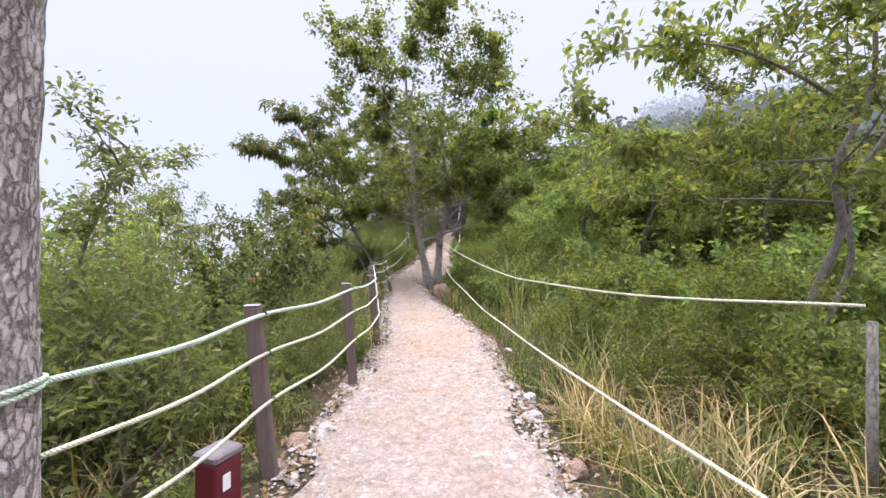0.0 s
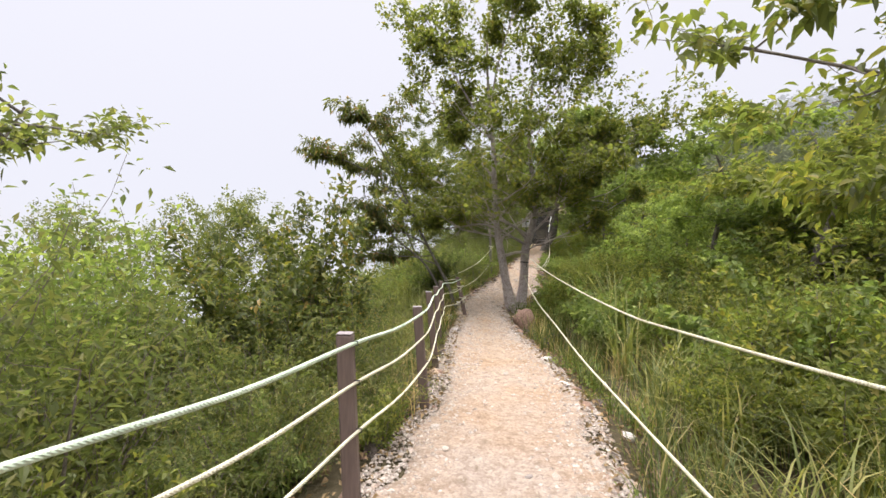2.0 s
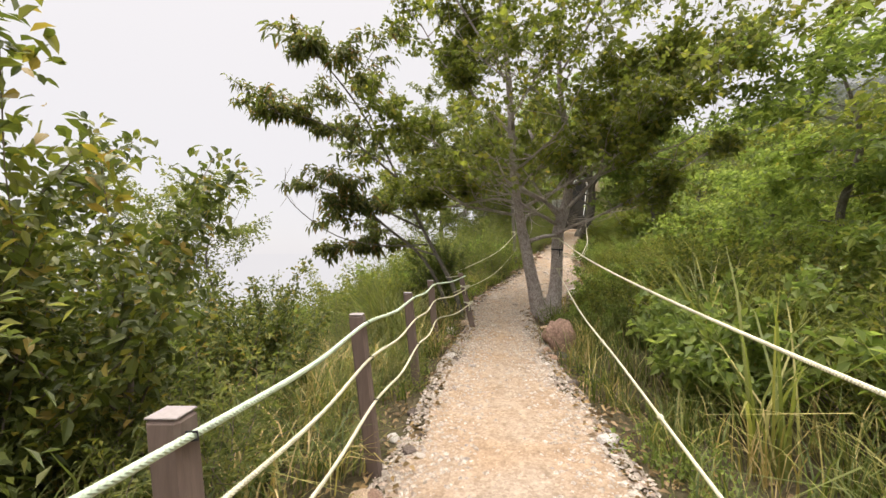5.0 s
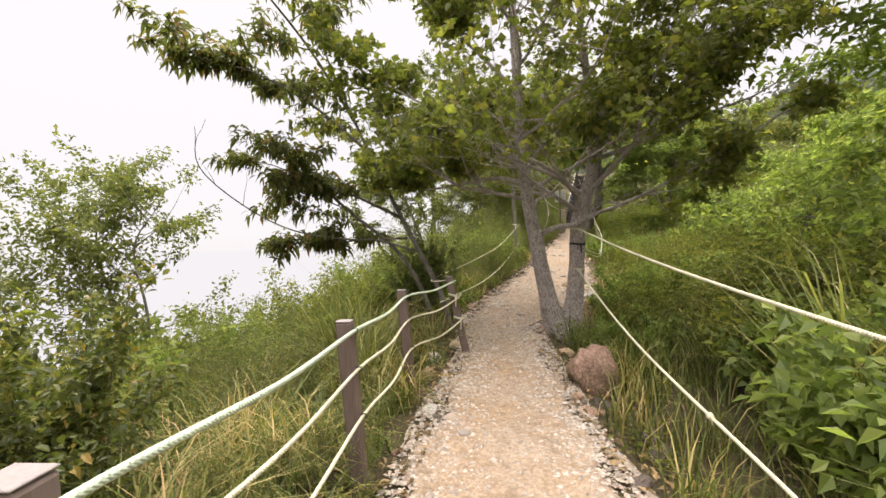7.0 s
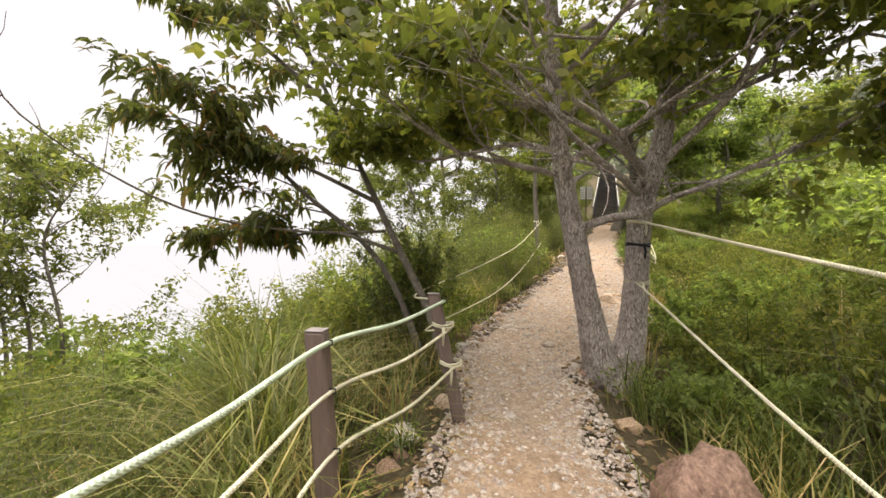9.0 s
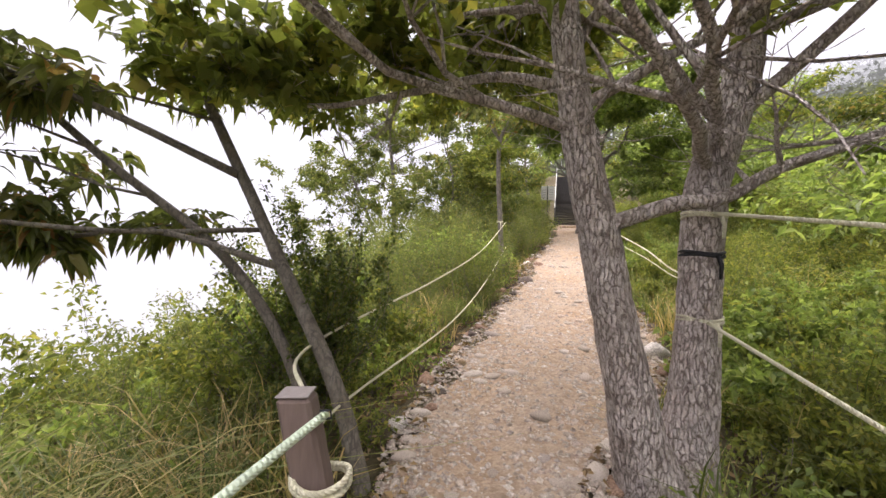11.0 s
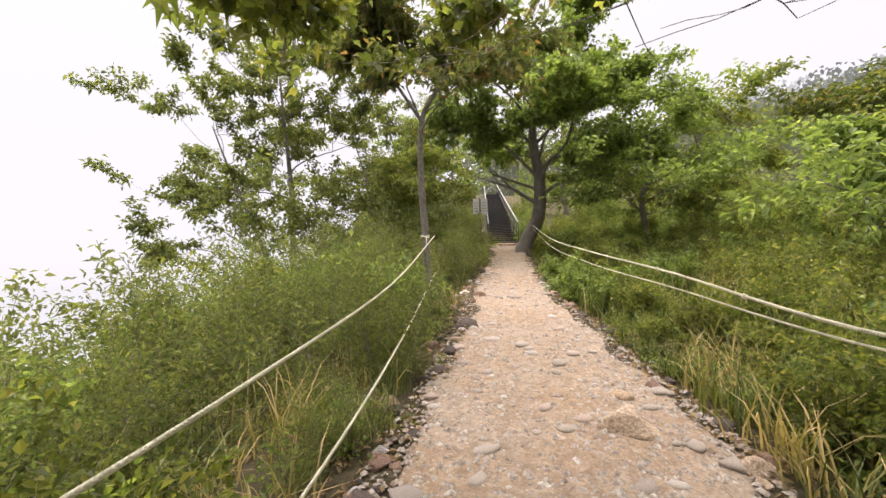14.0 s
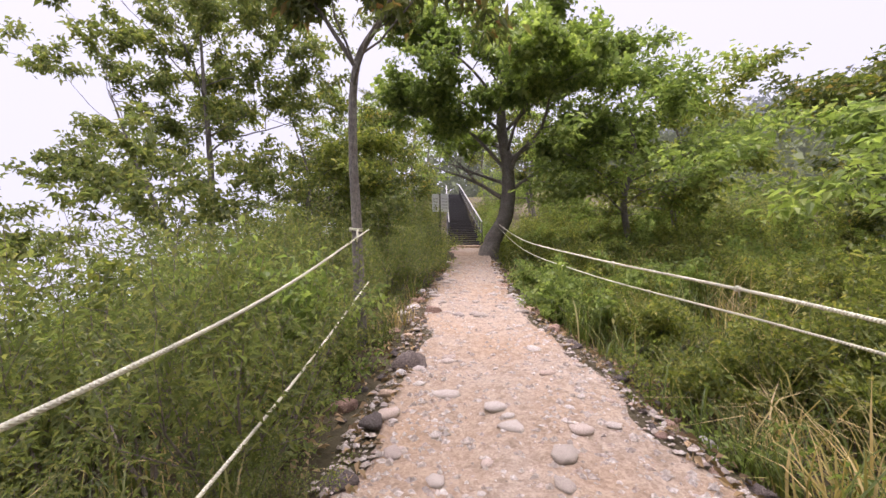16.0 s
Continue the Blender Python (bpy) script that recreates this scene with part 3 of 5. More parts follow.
# ---- trees ----
def roughen(g, line, rr, sides, depth):
    """Pushes a trunk's skin in and out: swellings, upright ridges and loose bark plates."""
    vs = g.v[-1]
    for i, (c, r) in enumerate(zip(line, rr)):
        for k in range(sides):
            q = vs[i * sides + k]
            o = unit(q - c)
            lump = noise.noise(Vector((o[0] * 1.6, o[1] * 1.6, c[2] * 1.3 + 4))) * 1.2
            ridge = noise.noise(Vector((o[0] * r * 48, o[1] * r * 48, c[2] * 11)))
            plate = noise.noise(Vector((o[0] * r * 90 + 7, o[1] * r * 90, c[2] * 24)))
            vs[i * sides + k] = q + o * depth * (0.8 * lump + 0.75 * (0.5 - abs(ridge) * 2) + 0.45 * plate)


def tree(name, label, stems, mat, leaf, leaf_count, leaf_size, ratio=0.45, limbs=(), autos=7, auto_len=1.6, levels=1, seed=1, up=0.15,
         fine=False, droop=0.25, spread=0.11, start=0.45, group="", kids=4, dead=(), sides=10, flat=0.0, wide=0.8, bias=(0, 0, 0), clear=(), tier=1.0, gnarl=0.0):
    """stems: lists of (x, y, z, radius); limbs: (points, radius) laid out by hand; autos: further limbs grown from the stems."""
    rng = np.random.default_rng(seed)
    base = V(*stems[0][0][:3])
    ob = thing(name, label, "tree", group, at=tuple(base))
    twigs = []
    for st in stems:
        g = Geo()
        line = smooth_line([V(*p[:3]) for p in st], 6)
        rad = smooth_line([V(p[3], 0, 0) for p in st], 6)
        rr = [max(0.006, float(q[0])) for q in rad]
        line = [p + rng.normal(size=3) * V(0.03, 0.03, 0) * q for p, q in zip(line, rr)]
        if gnarl:
            line, rr = smooth_line(line, 5), [float(q[0]) for q in smooth_line([V(q, 0, 0) for q in rr], 5)]
        g.tube(line, rr, sides)
        if gnarl:
            roughen(g, line, rr, sides, gnarl)
        me = g.mesh("trunk", mat)
        me.transform(Matrix.Translation(-base))
        part("trunk", me, ob)
        for k in range(autos):
            bg = Geo()
            s = start + (1 - start) * (k + rng.uniform(0, 1)) / autos
            p = path_at(line, s)
            a = rng.uniform(0, 2 * math.pi)
            d = V(math.cos(a) * wide, math.sin(a) * wide, rng.uniform(0.15, 0.75)) + V(*bias)
            grow(rng, bg, twigs, p, d, auto_len * rng.uniform(0.7, 1.2) * (1.15 - 0.5 * s), max(0.012, path_at([V(q, 0, 0) for q in rr], s)[0] * 0.38), levels, up, 0.25, kids, 6, tier)
            me = bg.mesh("branch", mat)
            me.transform(Matrix.Translation(-base))
            part("branch", me, ob)
    for pts, r in dead:
        bg = Geo()
        line = smooth_line([V(*p) for p in pts], 6)
        bg.tube(line, [r * (1 - 0.85 * i / (len(line) - 1)) for i in range(len(line))], 6)
        for k in range(7):
            p = path_at(line, 0.35 + 0.09 * k)
            grow(rng, bg, [], p, rng.normal(size=3) + V(0, 0, 0.6), rng.uniform(0.25, 0.6), r * 0.3, 0, 0.2, 0.35, 2, 4)
        me = bg.mesh("bare_limb", mat)
        me.transform(Matrix.Translation(-base))
        part("bare_limb", me, ob)
    for pts, r, ln in limbs:
        bg = Geo()
        line = smooth_line([V(*p) for p in pts], 6)
        bg.tube(line, [r * (1 - 0.75 * i / (len(line) - 1)) for i in range(len(line))], 8)
        for k in range(int(5 * ln)):
            s = 0.35 + 0.65 * (k + rng.uniform(0, 1)) / (5 * ln)
            p = path_at(line, min(1, s))
            d = unit(unit(line[-1] - line[0]) * 0.7 + rng.normal(size=3) * V(0.8, 0.8, 0.5 * tier))
            grow(rng, bg, twigs, p, d, 0.55 * ln * rng.uniform(0.5, 1.1), r * 0.35, levels, up, 0.3, kids, 6, tier)
        me = bg.mesh("limb", mat)
        me.transform(Matrix.Translation(-base))
        part("limb", me, ob)
    if leaf_count:
        me = leaves_on(rng, twigs, leaf_count, leaf_size, ratio, leaf, "crown", spread, fine, droop, flat, clear)
        me.transform(Matrix.Translation(-base))
        part("crown", me, ob)
    return ob


# the old trunk beside the start, to which the fence ropes are tied
tree("tree", "thick grey tree trunk with fence ropes tied round it", [[(-1.45, 1.27, -0.2, 0.16), (-1.45, 1.27, 0.8, 0.14), (-1.43, 1.25, 1.8, 0.14), (-1.38, 1.22, 3.2, 0.13), (-1.5, 1.1, 5.5, 0.07)]],
     BARK, LEAF, 1200, 0.09, autos=5, auto_len=1.6, seed=5, start=0.75, sides=40, gnarl=0.007)

# twin-trunk tree that narrows the path
twin = tree("tree", "twin-trunked tree with plated grey bark astride the path edge",
     [[(-0.44, 14.28, 0.0, 0.27), (-0.52, 14.24, 0.4, 0.175), (-0.65, 14.2, 1.0, 0.128), (-0.78, 14.2, 1.7, 0.118), (-0.91, 14.2, 2.4, 0.098), (-1.02, 14.2, 3.4, 0.085), (-1.1, 14.2, 5.2, 0.065), (-1.3, 14.1, 7.6, 0.03), (-1.2, 14.0, 9.4, 0.01)],
      [(-0.32, 14.40, 0.0, 0.26), (-0.21, 14.46, 0.5, 0.165), (-0.14, 14.5, 1.2, 0.127), (-0.10, 14.5, 2.0, 0.122), (0.10, 14.5, 2.75, 0.10), (0.14, 14.5, 3.7, 0.08), (-0.05, 14.6, 5.5, 0.05), (0.1, 14.7, 7.8, 0.015)]],
     BARK, LEAF, 50000, 0.145, 0.62,
     limbs=[([(-0.78, 14.17, 1.76), (-0.41, 14.12, 1.88), (-0.14, 14.18, 1.92), (0.15, 14.2, 2.08), (0.6, 14.2, 2.25), (1.5, 14.1, 2.7), (2.6, 14.0, 3.4)], 0.05, 1.6),
            ([(-0.92, 14.25, 2.6), (-1.39, 14.3, 2.74), (-1.96, 14.3, 2.68), (-2.66, 14.2, 2.6), (-3.4, 14.0, 2.8)], 0.04, 0.9),
            ([(-0.9, 14.2, 2.9), (-1.5, 13.8, 3.3), (-2.3, 13.3, 3.7), (-3.2, 12.9, 4.2)], 0.04, 1.4),
            ([(-0.95, 14.2, 4.0), (-1.7, 14.4, 4.9), (-2.6, 14.5, 5.9), (-3.2, 14.4, 7.0)], 0.04, 2.2),
            ([(0.0, 14.5, 2.4), (0.5, 14.2, 2.9), (1.1, 13.9, 3.6), (1.8, 13.6, 4.5)], 0.045, 2.2),
            ([(-1.1, 14.2, 5.2), (-1.9, 14.0, 6.6), (-2.6, 13.9, 7.8), (-3.0, 13.8, 8.8)], 0.035, 2.2),
            ([(0.0, 14.6, 5.5), (0.7, 14.4, 6.6), (1.2, 14.3, 7.6), (1.5, 14.2, 8.6)], 0.03, 2.2),
            ([(-1.2, 14.1, 6.2), (-0.9, 13.6, 7.4), (-0.5, 13.3, 8.6), (-0.4, 13.2, 9.6)], 0.03, 2.0),
            ([(0.14, 14.5, 3.6), (0.9, 14.4, 4.3), (1.8, 14.2, 4.9), (3.0, 14.0, 5.2)], 0.04, 2.4),
            ([(-0.9, 14.2, 3.0), (-1.2, 14.9, 3.5), (-1.7, 15.8, 3.75), (-2.2, 16.7, 3.8)], 0.035, 1.8),
            ([(-0.9, 14.2, 3.2), (-1.6, 15.6, 4.0), (-2.3, 17.2, 4.1), (-2.9, 18.4, 3.7)], 0.04, 1.7),
            ([(-0.6, 14.3, 4.0), (-0.8, 15.8, 4.6), (-0.8, 17.4, 4.5), (-0.9, 18.6, 4.1)], 0.04, 1.7),
            ([(-1.0, 14.2, 3.1), (-1.8, 14.4, 3.2), (-2.8, 14.7, 3.1), (-3.8, 15.2, 2.95)], 0.026, 1.7)],
     autos=15, auto_len=2.9, levels=2, seed=11, start=0.42, spread=0.085, kids=5, sides=48, gnarl=0.006, fine="lobed", up=0.10, tier=0.6, bias=(0, -0.5, 0), clear=[(-2.6, 1.1, 10, 18, 0, 2.75), (-1.5, 1.0, 14.5, 20, 0, 3.4)])

# leaning stems at the end of the fence
lean = tree("tree", "grey multi-stemmed tree leaning out over the lake", [
      [(-2.05, 13.95, -0.2, 0.066), (-2.28, 13.93, 0.72, 0.051), (-2.65, 13.96, 1.42, 0.043), (-3.02, 14.02, 2.06, 0.037), (-3.45, 14.0, 2.9, 0.030), (-4.0, 13.8, 4.2, 0.020), (-4.5, 13.5, 5.6, 0.008)],
      [(-2.3, 14.1, -0.3, 0.055), (-2.6, 14.1, 0.6, 0.043), (-2.88, 14.08, 1.17, 0.037), (-3.25, 14.0, 1.65, 0.032), (-3.9, 13.8, 2.2, 0.027), (-4.5, 13.6, 2.8, 0.019), (-5.0, 13.4, 3.4, 0.008)]],
     BARK_SMOOTH, LEAF_RUST, 9500, 0.15, 0.34,
     limbs=[([(-3.05, 14.0, 2.1), (-3.7, 13.6, 2.45), (-4.3, 13.3, 2.7), (-4.9, 13.0, 2.95)], 0.028, 1.4),
            ([(-3.55, 13.95, 3.2), (-4.4, 13.4, 4.0), (-5.1, 12.8, 4.4), (-5.7, 12.3, 4.45)], 0.03, 1.8),
            ([(-3.8, 13.9, 3.7), (-4.2, 13.2, 4.7), (-4.4, 12.4, 5.2), (-4.4, 11.8, 5.3)], 0.028, 1.6),
            ([(-2.7, 13.95, 1.5), (-3.5, 13.8, 1.72), (-4.3, 13.65, 1.65), (-5.0, 13.5, 1.7)], 0.024, 1.2)],
     autos=4, auto_len=1.6, levels=1, seed=21, start=0.55, up=0.03, fine=True, droop=0.5, spread=0.05, kids=6, tier=0.35, bias=(-0.35, -0.75, 0), clear=[(-2.4, 2, 10, 18, 0, 3.0)],
     dead=[([(-3.0, 14.2, 1.75), (-3.7, 13.5, 1.72), (-4.3, 12.5, 1.9), (-4.65, 11.5, 2.5), (-4.6, 11.3, 3.05)], 0.02)])

tree("tree", "slender grey tree with a rope end tied to it", [[(-1.80, 21.6, 0.7, 0.075), (-1.87, 21.6, 2.4, 0.06), (-1.92, 21.6, 3.4, 0.052), (-1.87, 21.6, 4.4, 0.045), (-1.45, 21.5, 5.2, 0.03), (-1.2, 21.5, 7.0, 0.01)]],
     BARK_SMOOTH, LEAF_RUST, 13000, 0.14, 0.42, limbs=[([(-1.87, 21.6, 4.3), (-2.2, 21.5, 4.8), (-2.7, 21.4, 5.6), (-3.0, 21.4, 6.6)], 0.035, 1.6)],
     autos=9, auto_len=2.0, levels=1, seed=31, start=0.5, kids=4)

tree("tree", "dark crooked tree with a full green crown by the stairs", [[(0.80, 28.3, 2.2, 0.308), (0.98, 28.3, 2.8, 0.238), (1.38, 28.3, 3.55, 0.210), (1.48, 28.3, 4.8, 0.182), (1.3, 28.3, 6.2, 0.140), (1.4, 28.3, 8.2, 0.070), (1.4, 28.3, 9.6, 0.021)]],
     BARK_SMOOTH, LEAF_YOUNG, 52000, 0.17, 0.6, limbs=[([(1.45, 28.3, 4.8), (0.6, 28.0, 5.6), (-0.3, 27.7, 6.2), (-1.2, 27.5, 6.6)], 0.06, 2.4), ([(1.45, 28.3, 4.2), (2.4, 28.0, 4.8), (3.4, 27.8, 5.1), (4.4, 27.6, 5.2)], 0.06, 2.4),
            ([(1.4, 28.3, 6.0), (2.3, 28.0, 6.8), (3.4, 27.8, 7.4), (4.4, 27.6, 7.7)], 0.05, 2.4), ([(1.35, 28.3, 6.6), (0.5, 28.0, 7.6), (-0.5, 27.8, 8.3), (-1.4, 27.7, 8.6)], 0.05, 2.4),
            ([(1.4, 28.3, 7.4), (2.0, 28.0, 8.6), (2.8, 27.8, 9.6), (3.4, 27.6, 10.2)], 0.04, 2.2), ([(1.45, 28.2, 5.4), (1.5, 27.3, 5.9), (1.7, 26.3, 6.2), (1.9, 25.4, 6.2)], 0.05, 2.2)],
     autos=12, auto_len=3.0, levels=2, seed=41, start=0.34, kids=4, spread=0.10, tier=0.5, fine="lobed", sides=24, gnarl=0.012, clear=[(-2, 1.15, 25, 31, 0, 5.6)])

tree("tree", "airy spreading tree on the lake slope", [[(-6.9, 28.6, -4.5, 0.16), (-6.95, 28.6, 0, 0.13), (-7.0, 28.6, 4.4, 0.09), (-7.3, 28.6, 7.5, 0.05), (-7.5, 28.6, 9.8, 0.012)],
      [(-6.9, 28.6, 0, 0.1), (-7.8, 28.4, 2.5, 0.08), (-8.8, 28.2, 5.0, 0.05), (-9.6, 28.2, 7.0, 0.012)]],
     BARK_SMOOTH, LEAF_GREY, 36000, 0.17, 0.5, autos=16, auto_len=3.5, levels=2, seed=51, start=0.24, kids=3, tier=0.5)

for i, (x, y, h, sd) in enumerate([(6.4, 12.4, 4.6, 57), (8.6, 10.5, 5.4, 58), (5.6, 15.4, 5.4, 59), (-4.4, 29.8, 5.6, 79), (-3.4, 32.5, 5.0, 80), (4.4, 26.8, 4.6, 61), (6.8, 28.5, 4.6, 62), (9.5, 24.5, 4.4, 63), (7.0, 22.0, 3.3, 64), (8.8, 18.0, 3.6, 65), (12.5, 20.5, 4.8, 66), (7.4, 14.6, 3.4, 67), (10.5, 12.0, 4.0, 68), (-2.2, 34.5, 6.5, 69), (-4.5, 38, 8.0, 70), (-1.2, 42, 9.0, 72), (4.6, 36, 7.5, 73), (6.0, 42, 9.0, 74), (4.2, 48, 9.0, 75), (-3.5, 50, 11.0, 76), (0.2, 57, 10.0, 77), (-7.5, 44, 10.0, 78)]):
    z = gz(x, y)
    tree("tree", "thin-stemmed spreading tree among hillside scrub", [[(x, y, z - 0.2, 0.10), (x - 0.3, y, z + h * 0.35, 0.075), (x - 0.1, y - 0.3, z + h * 0.65, 0.05), (x - 0.6, y - 0.4, z + h, 0.012)]],
         BARK_SMOOTH, (LEAF, LEAF_OLIVE, LEAF_YOUNG)[i % 3], 9500, 0.16, 0.5, autos=13, auto_len=2.9, levels=1, seed=sd, clear=[(-0.5, 2.9, 30, 58, 0, 13.5)], start=0.2, up=0.02, kids=6, wide=1.3, flat=0.4, tier=0.35, spread=0.13, group="hillside trees")

for x, y, top, sd in ((-9.9, 14.2, 3.0, 91), (-12.5, 11.5, 2.2, 93)):
    z = gz(x, y)
    tree("tree", "pale green airy sapling tree far down the slope", [[(x + 0.3 * k, y + 0.2 * k, z - 0.2, 0.045), (x + 0.8 * k + 0.2, y, z + (top - z) * 0.45, 0.032), (x + 1.0 * k - 0.1, y - 0.2, z + (top - z) * 0.75, 0.02), (x + 1.5 * k, y, top - 0.5 * abs(k), 0.006)] for k in (-1.2, -0.3, 0.8)],
         BARK_SMOOTH, LEAF_GREY, 11000, 0.12, 0.5, autos=13, auto_len=1.9, levels=1, seed=sd, start=0.2, kids=4, group="slope saplings")

# tree by the start whose long bough hangs over the grass
tree("tree", "half-bare grey tree with a long overhanging bough", [[(4.3, 4.7, -0.2, 0.06), (4.15, 4.6, 0.8, 0.048), (4.4, 4.5, 1.7, 0.042), (4.35, 4.5, 2.4, 0.038), (4.75, 4.5, 3.3, 0.028), (4.7, 4.4, 4.2, 0.02), (5.0, 4.4, 5.0, 0.008)],
      [(4.25, 4.65, 0.4, 0.04), (4.7, 4.7, 1.3, 0.034), (4.75, 4.75, 2.2, 0.028), (5.2, 4.7, 3.0, 0.02), (5.3, 4.7, 4.2, 0.008)]],
     BARK_SMOOTH, LEAF, 7500, 0.115, 0.42, limbs=[([(4.5, 4.5, 2.5), (3.6, 4.7, 2.5), (2.7, 4.9, 2.6), (2.0, 5.0, 2.85), (1.3, 5.2, 3.2)], 0.026, 1.5), ([(4.6, 4.5, 3.0), (3.8, 4.4, 3.4), (3.0, 4.4, 3.7), (2.2, 4.6, 3.8)], 0.025, 1.6), ([(4.5, 4.5, 2.0), (3.8, 4.9, 2.1), (3.0, 5.5, 2.15), (2.3, 6.0, 2.2)], 0.02, 1.3)],
     autos=7, auto_len=1.9, levels=1, seed=71, start=0.4, kids=4, fine=True, tier=0.5, spread=0.07)

tree("tree", "thin young tree with light feathery leaves over the lake", [[(-3.5, 3.6, -1.0, 0.03), (-3.5, 3.5, 0.6, 0.024), (-3.6, 3.45, 2.0, 0.017), (-3.5, 3.4, 2.8, 0.011), (-3.4, 3.4, 3.3, 0.005)],
      [(-3.5, 3.6, 0.2, 0.02), (-3.3, 3.7, 1.4, 0.016), (-3.1, 3.8, 2.1, 0.01), (-3.0, 3.9, 2.5, 0.005)]],
     BARK_SMOOTH, LEAF_GREY, 2600, 0.075, 0.42, autos=8, auto_len=0.7, levels=1, seed=81, start=0.35, kids=3, fine=True, flat=0.3, spread=0.06)

# rope ties round the trunks
def tie(x, y, z, r, mat, label, turns=2):
    g = Geo()
    for k in range(turns):
        g.tube([V(x + (r + 0.008) * math.cos(a), y + (r + 0.008) * math.sin(a), z + 0.018 * k + 0.008 * math.sin(2 * a + k)) for a in np.linspace(0, 2 * math.pi, 22)], 0.010, 6)
    g.tube([V(x + r * 0.4, y - r - 0.01, z), V(x + r * 0.5, y - r - 0.03, z - 0.06), V(x + r * 0.45, y - r - 0.03, z - 0.14)], [0.014, 0.012, 0.009], 6)
    return tagged(new("rope_tie", g.mesh("rope_tie", mat, True, True)), label, "rope tie", "rope ties")


tie(-0.135, 14.5, 1.20, 0.115, ROPE, "frayed cream rope tied round a tree trunk")
tie(-0.125, 14.5, 1.60, 0.112, CORD, "black cord wound round a tree trunk")
tie(-0.12, 14.48, 1.84, 0.112, ROPE, "cream rope tied round a tree trunk")
tie(-1.78, 12.785, 0.92, 0.075, ROPE, "cream rope wound round a fence post top")
tie(-1.71, 12.78, 0.62, 0.075, ROPE, "cream rope wound round a fence post")
tie(-1.88, 21.6, 2.35, 0.062, ROPE, "cream rope tied round a slender trunk")
tie(1.2, 28.3, 3.22, 0.165, ROPE, "cream rope tied round a crooked trunk")
tie(-1.44, 1.26, 1.05, 0.142, ROPE_GREEN, "pale rope wound round a thick trunk")


# ---- shrubs ----
def shrub_proto(label, height, width, stems, leaf, count, size, ratio, seed, fine=False, droop=0.2, mat=None, up=0.35, spread=0.09, tier=1.0, order=1, kids=5, name="shrub", category="shrub", group="wayside shrubs"):
    rng = np.random.default_rng(seed)
    ob = thing(name, label, category, group)
    twigs = []
    for k in range(stems):
        g = Geo()
        a = rng.uniform(0, 2 * math.pi)
        d = V(math.cos(a) * width / height, math.sin(a) * width / height, 1.0)
        grow(rng, g, twigs, V(math.cos(a) * 0.05, math.sin(a) * 0.05, -0.15), d, height * rng.uniform(0.6, 0.85), 0.018, order, up, 0.3, kids, 5, tier)
        part("stem", g.mesh("stem", mat or TWIG), ob)
    part("foliage", leaves_on(rng, twigs, count, size, ratio, leaf, "foliage", spread, fine, droop), ob)
    return ob


PROTO = {
    "feathery": [shrub_proto("feathery grey-green shrub on the slope", 1.7, 0.9, 6, LEAF_GREY, 3000, 0.07, 0.34, 101), shrub_proto("feathery grey-green shrub on the slope", 1.6, 1.0, 6, LEAF_GREY, 3000, 0.068, 0.36, 102)],
    "bushy": [shrub_proto("leafy green bush beside the path", 1.4, 0.95, 5, LEAF, 1700, 0.10, 0.5, 103), shrub_proto("leafy green bush beside the path", 1.3, 1.1, 5, LEAF_YOUNG, 1700, 0.105, 0.55, 104)],
    "dark": [shrub_proto("dark glossy-leaved upright shrub", 2.1, 0.5, 18, LEAF_DARK, 14000, 0.06, 0.52, 105, True, up=0.5, spread=0.035, kids=7)],
    "olive": [shrub_proto("olive-green broad-leaved shrub over the lake slope", 1.9, 0.75, 11, LEAF_OLIVE, 13000, 0.068, 0.48, 115, True, spread=0.05, kids=5)],
    "leafy": [shrub_proto("broad-leaved bush in light green layers", 1.5, 1.15, 7, LEAF_YOUNG, 4200, 0.115, 0.58, 121, name="bush", category="bush", group="hill-side bushes", spread=0.07, tier=0.45, kids=6, up=0.2), shrub_proto("broad-leaved bush in green layers", 1.5, 1.0, 7, LEAF, 4200, 0.105, 0.5, 122, name="bush", category="bush", group="hill-side bushes", spread=0.07, tier=0.45, kids=6, up=0.2), shrub_proto("dense bush with fine olive leaves", 1.5, 1.0, 8, LEAF, 4800, 0.085, 0.45, 123, name="bush", category="bush", group="hill-side bushes", spread=0.08, kids=6)],
    "low": [shrub_proto("low leafy weed clump", 0.55, 0.8, 4, LEAF_YOUNG, 500, 0.065, 0.55, 106, name="weed_clump", category="weeds", group="verge weeds"), shrub_proto("low leafy weed clump", 0.45, 0.7, 4, LEAF, 450, 0.06, 0.5, 107, name="weed_clump", category="weeds", group="verge weeds")],
    "tall": [shrub_proto("tall slender-stemmed scrub on the lake slope", 3.2, 1.3, 6, LEAF_GREY, 2600, 0.10, 0.4, 111, spread=0.16), shrub_proto("tall slender-stemmed scrub on the lake slope", 3.0, 1.5, 6, LEAF_YOUNG, 2600, 0.10, 0.45, 112, spread=0.16)],
    "hill": [shrub_proto("tall scrub bush on the hillside", 2.6, 1.4, 5, LEAF, 1500, 0.175, 0.5, 108, spread=0.22, name="hillside_bush", category="bush", group="hillside bushes"), shrub_proto("tall scrub bush on the hillside", 2.4, 1.6, 5, LEAF_YOUNG, 1500, 0.175, 0.5, 109, spread=0.22, name="hillside_bush", category="bush", group="hillside bushes"), shrub_proto("tall scrub bush on the hillside", 2.5, 1.5, 5, LEAF_GREY, 1500, 0.165, 0.45, 110, spread=0.22, name="hillside_bush", category="bush", group="hillside bushes")],
}
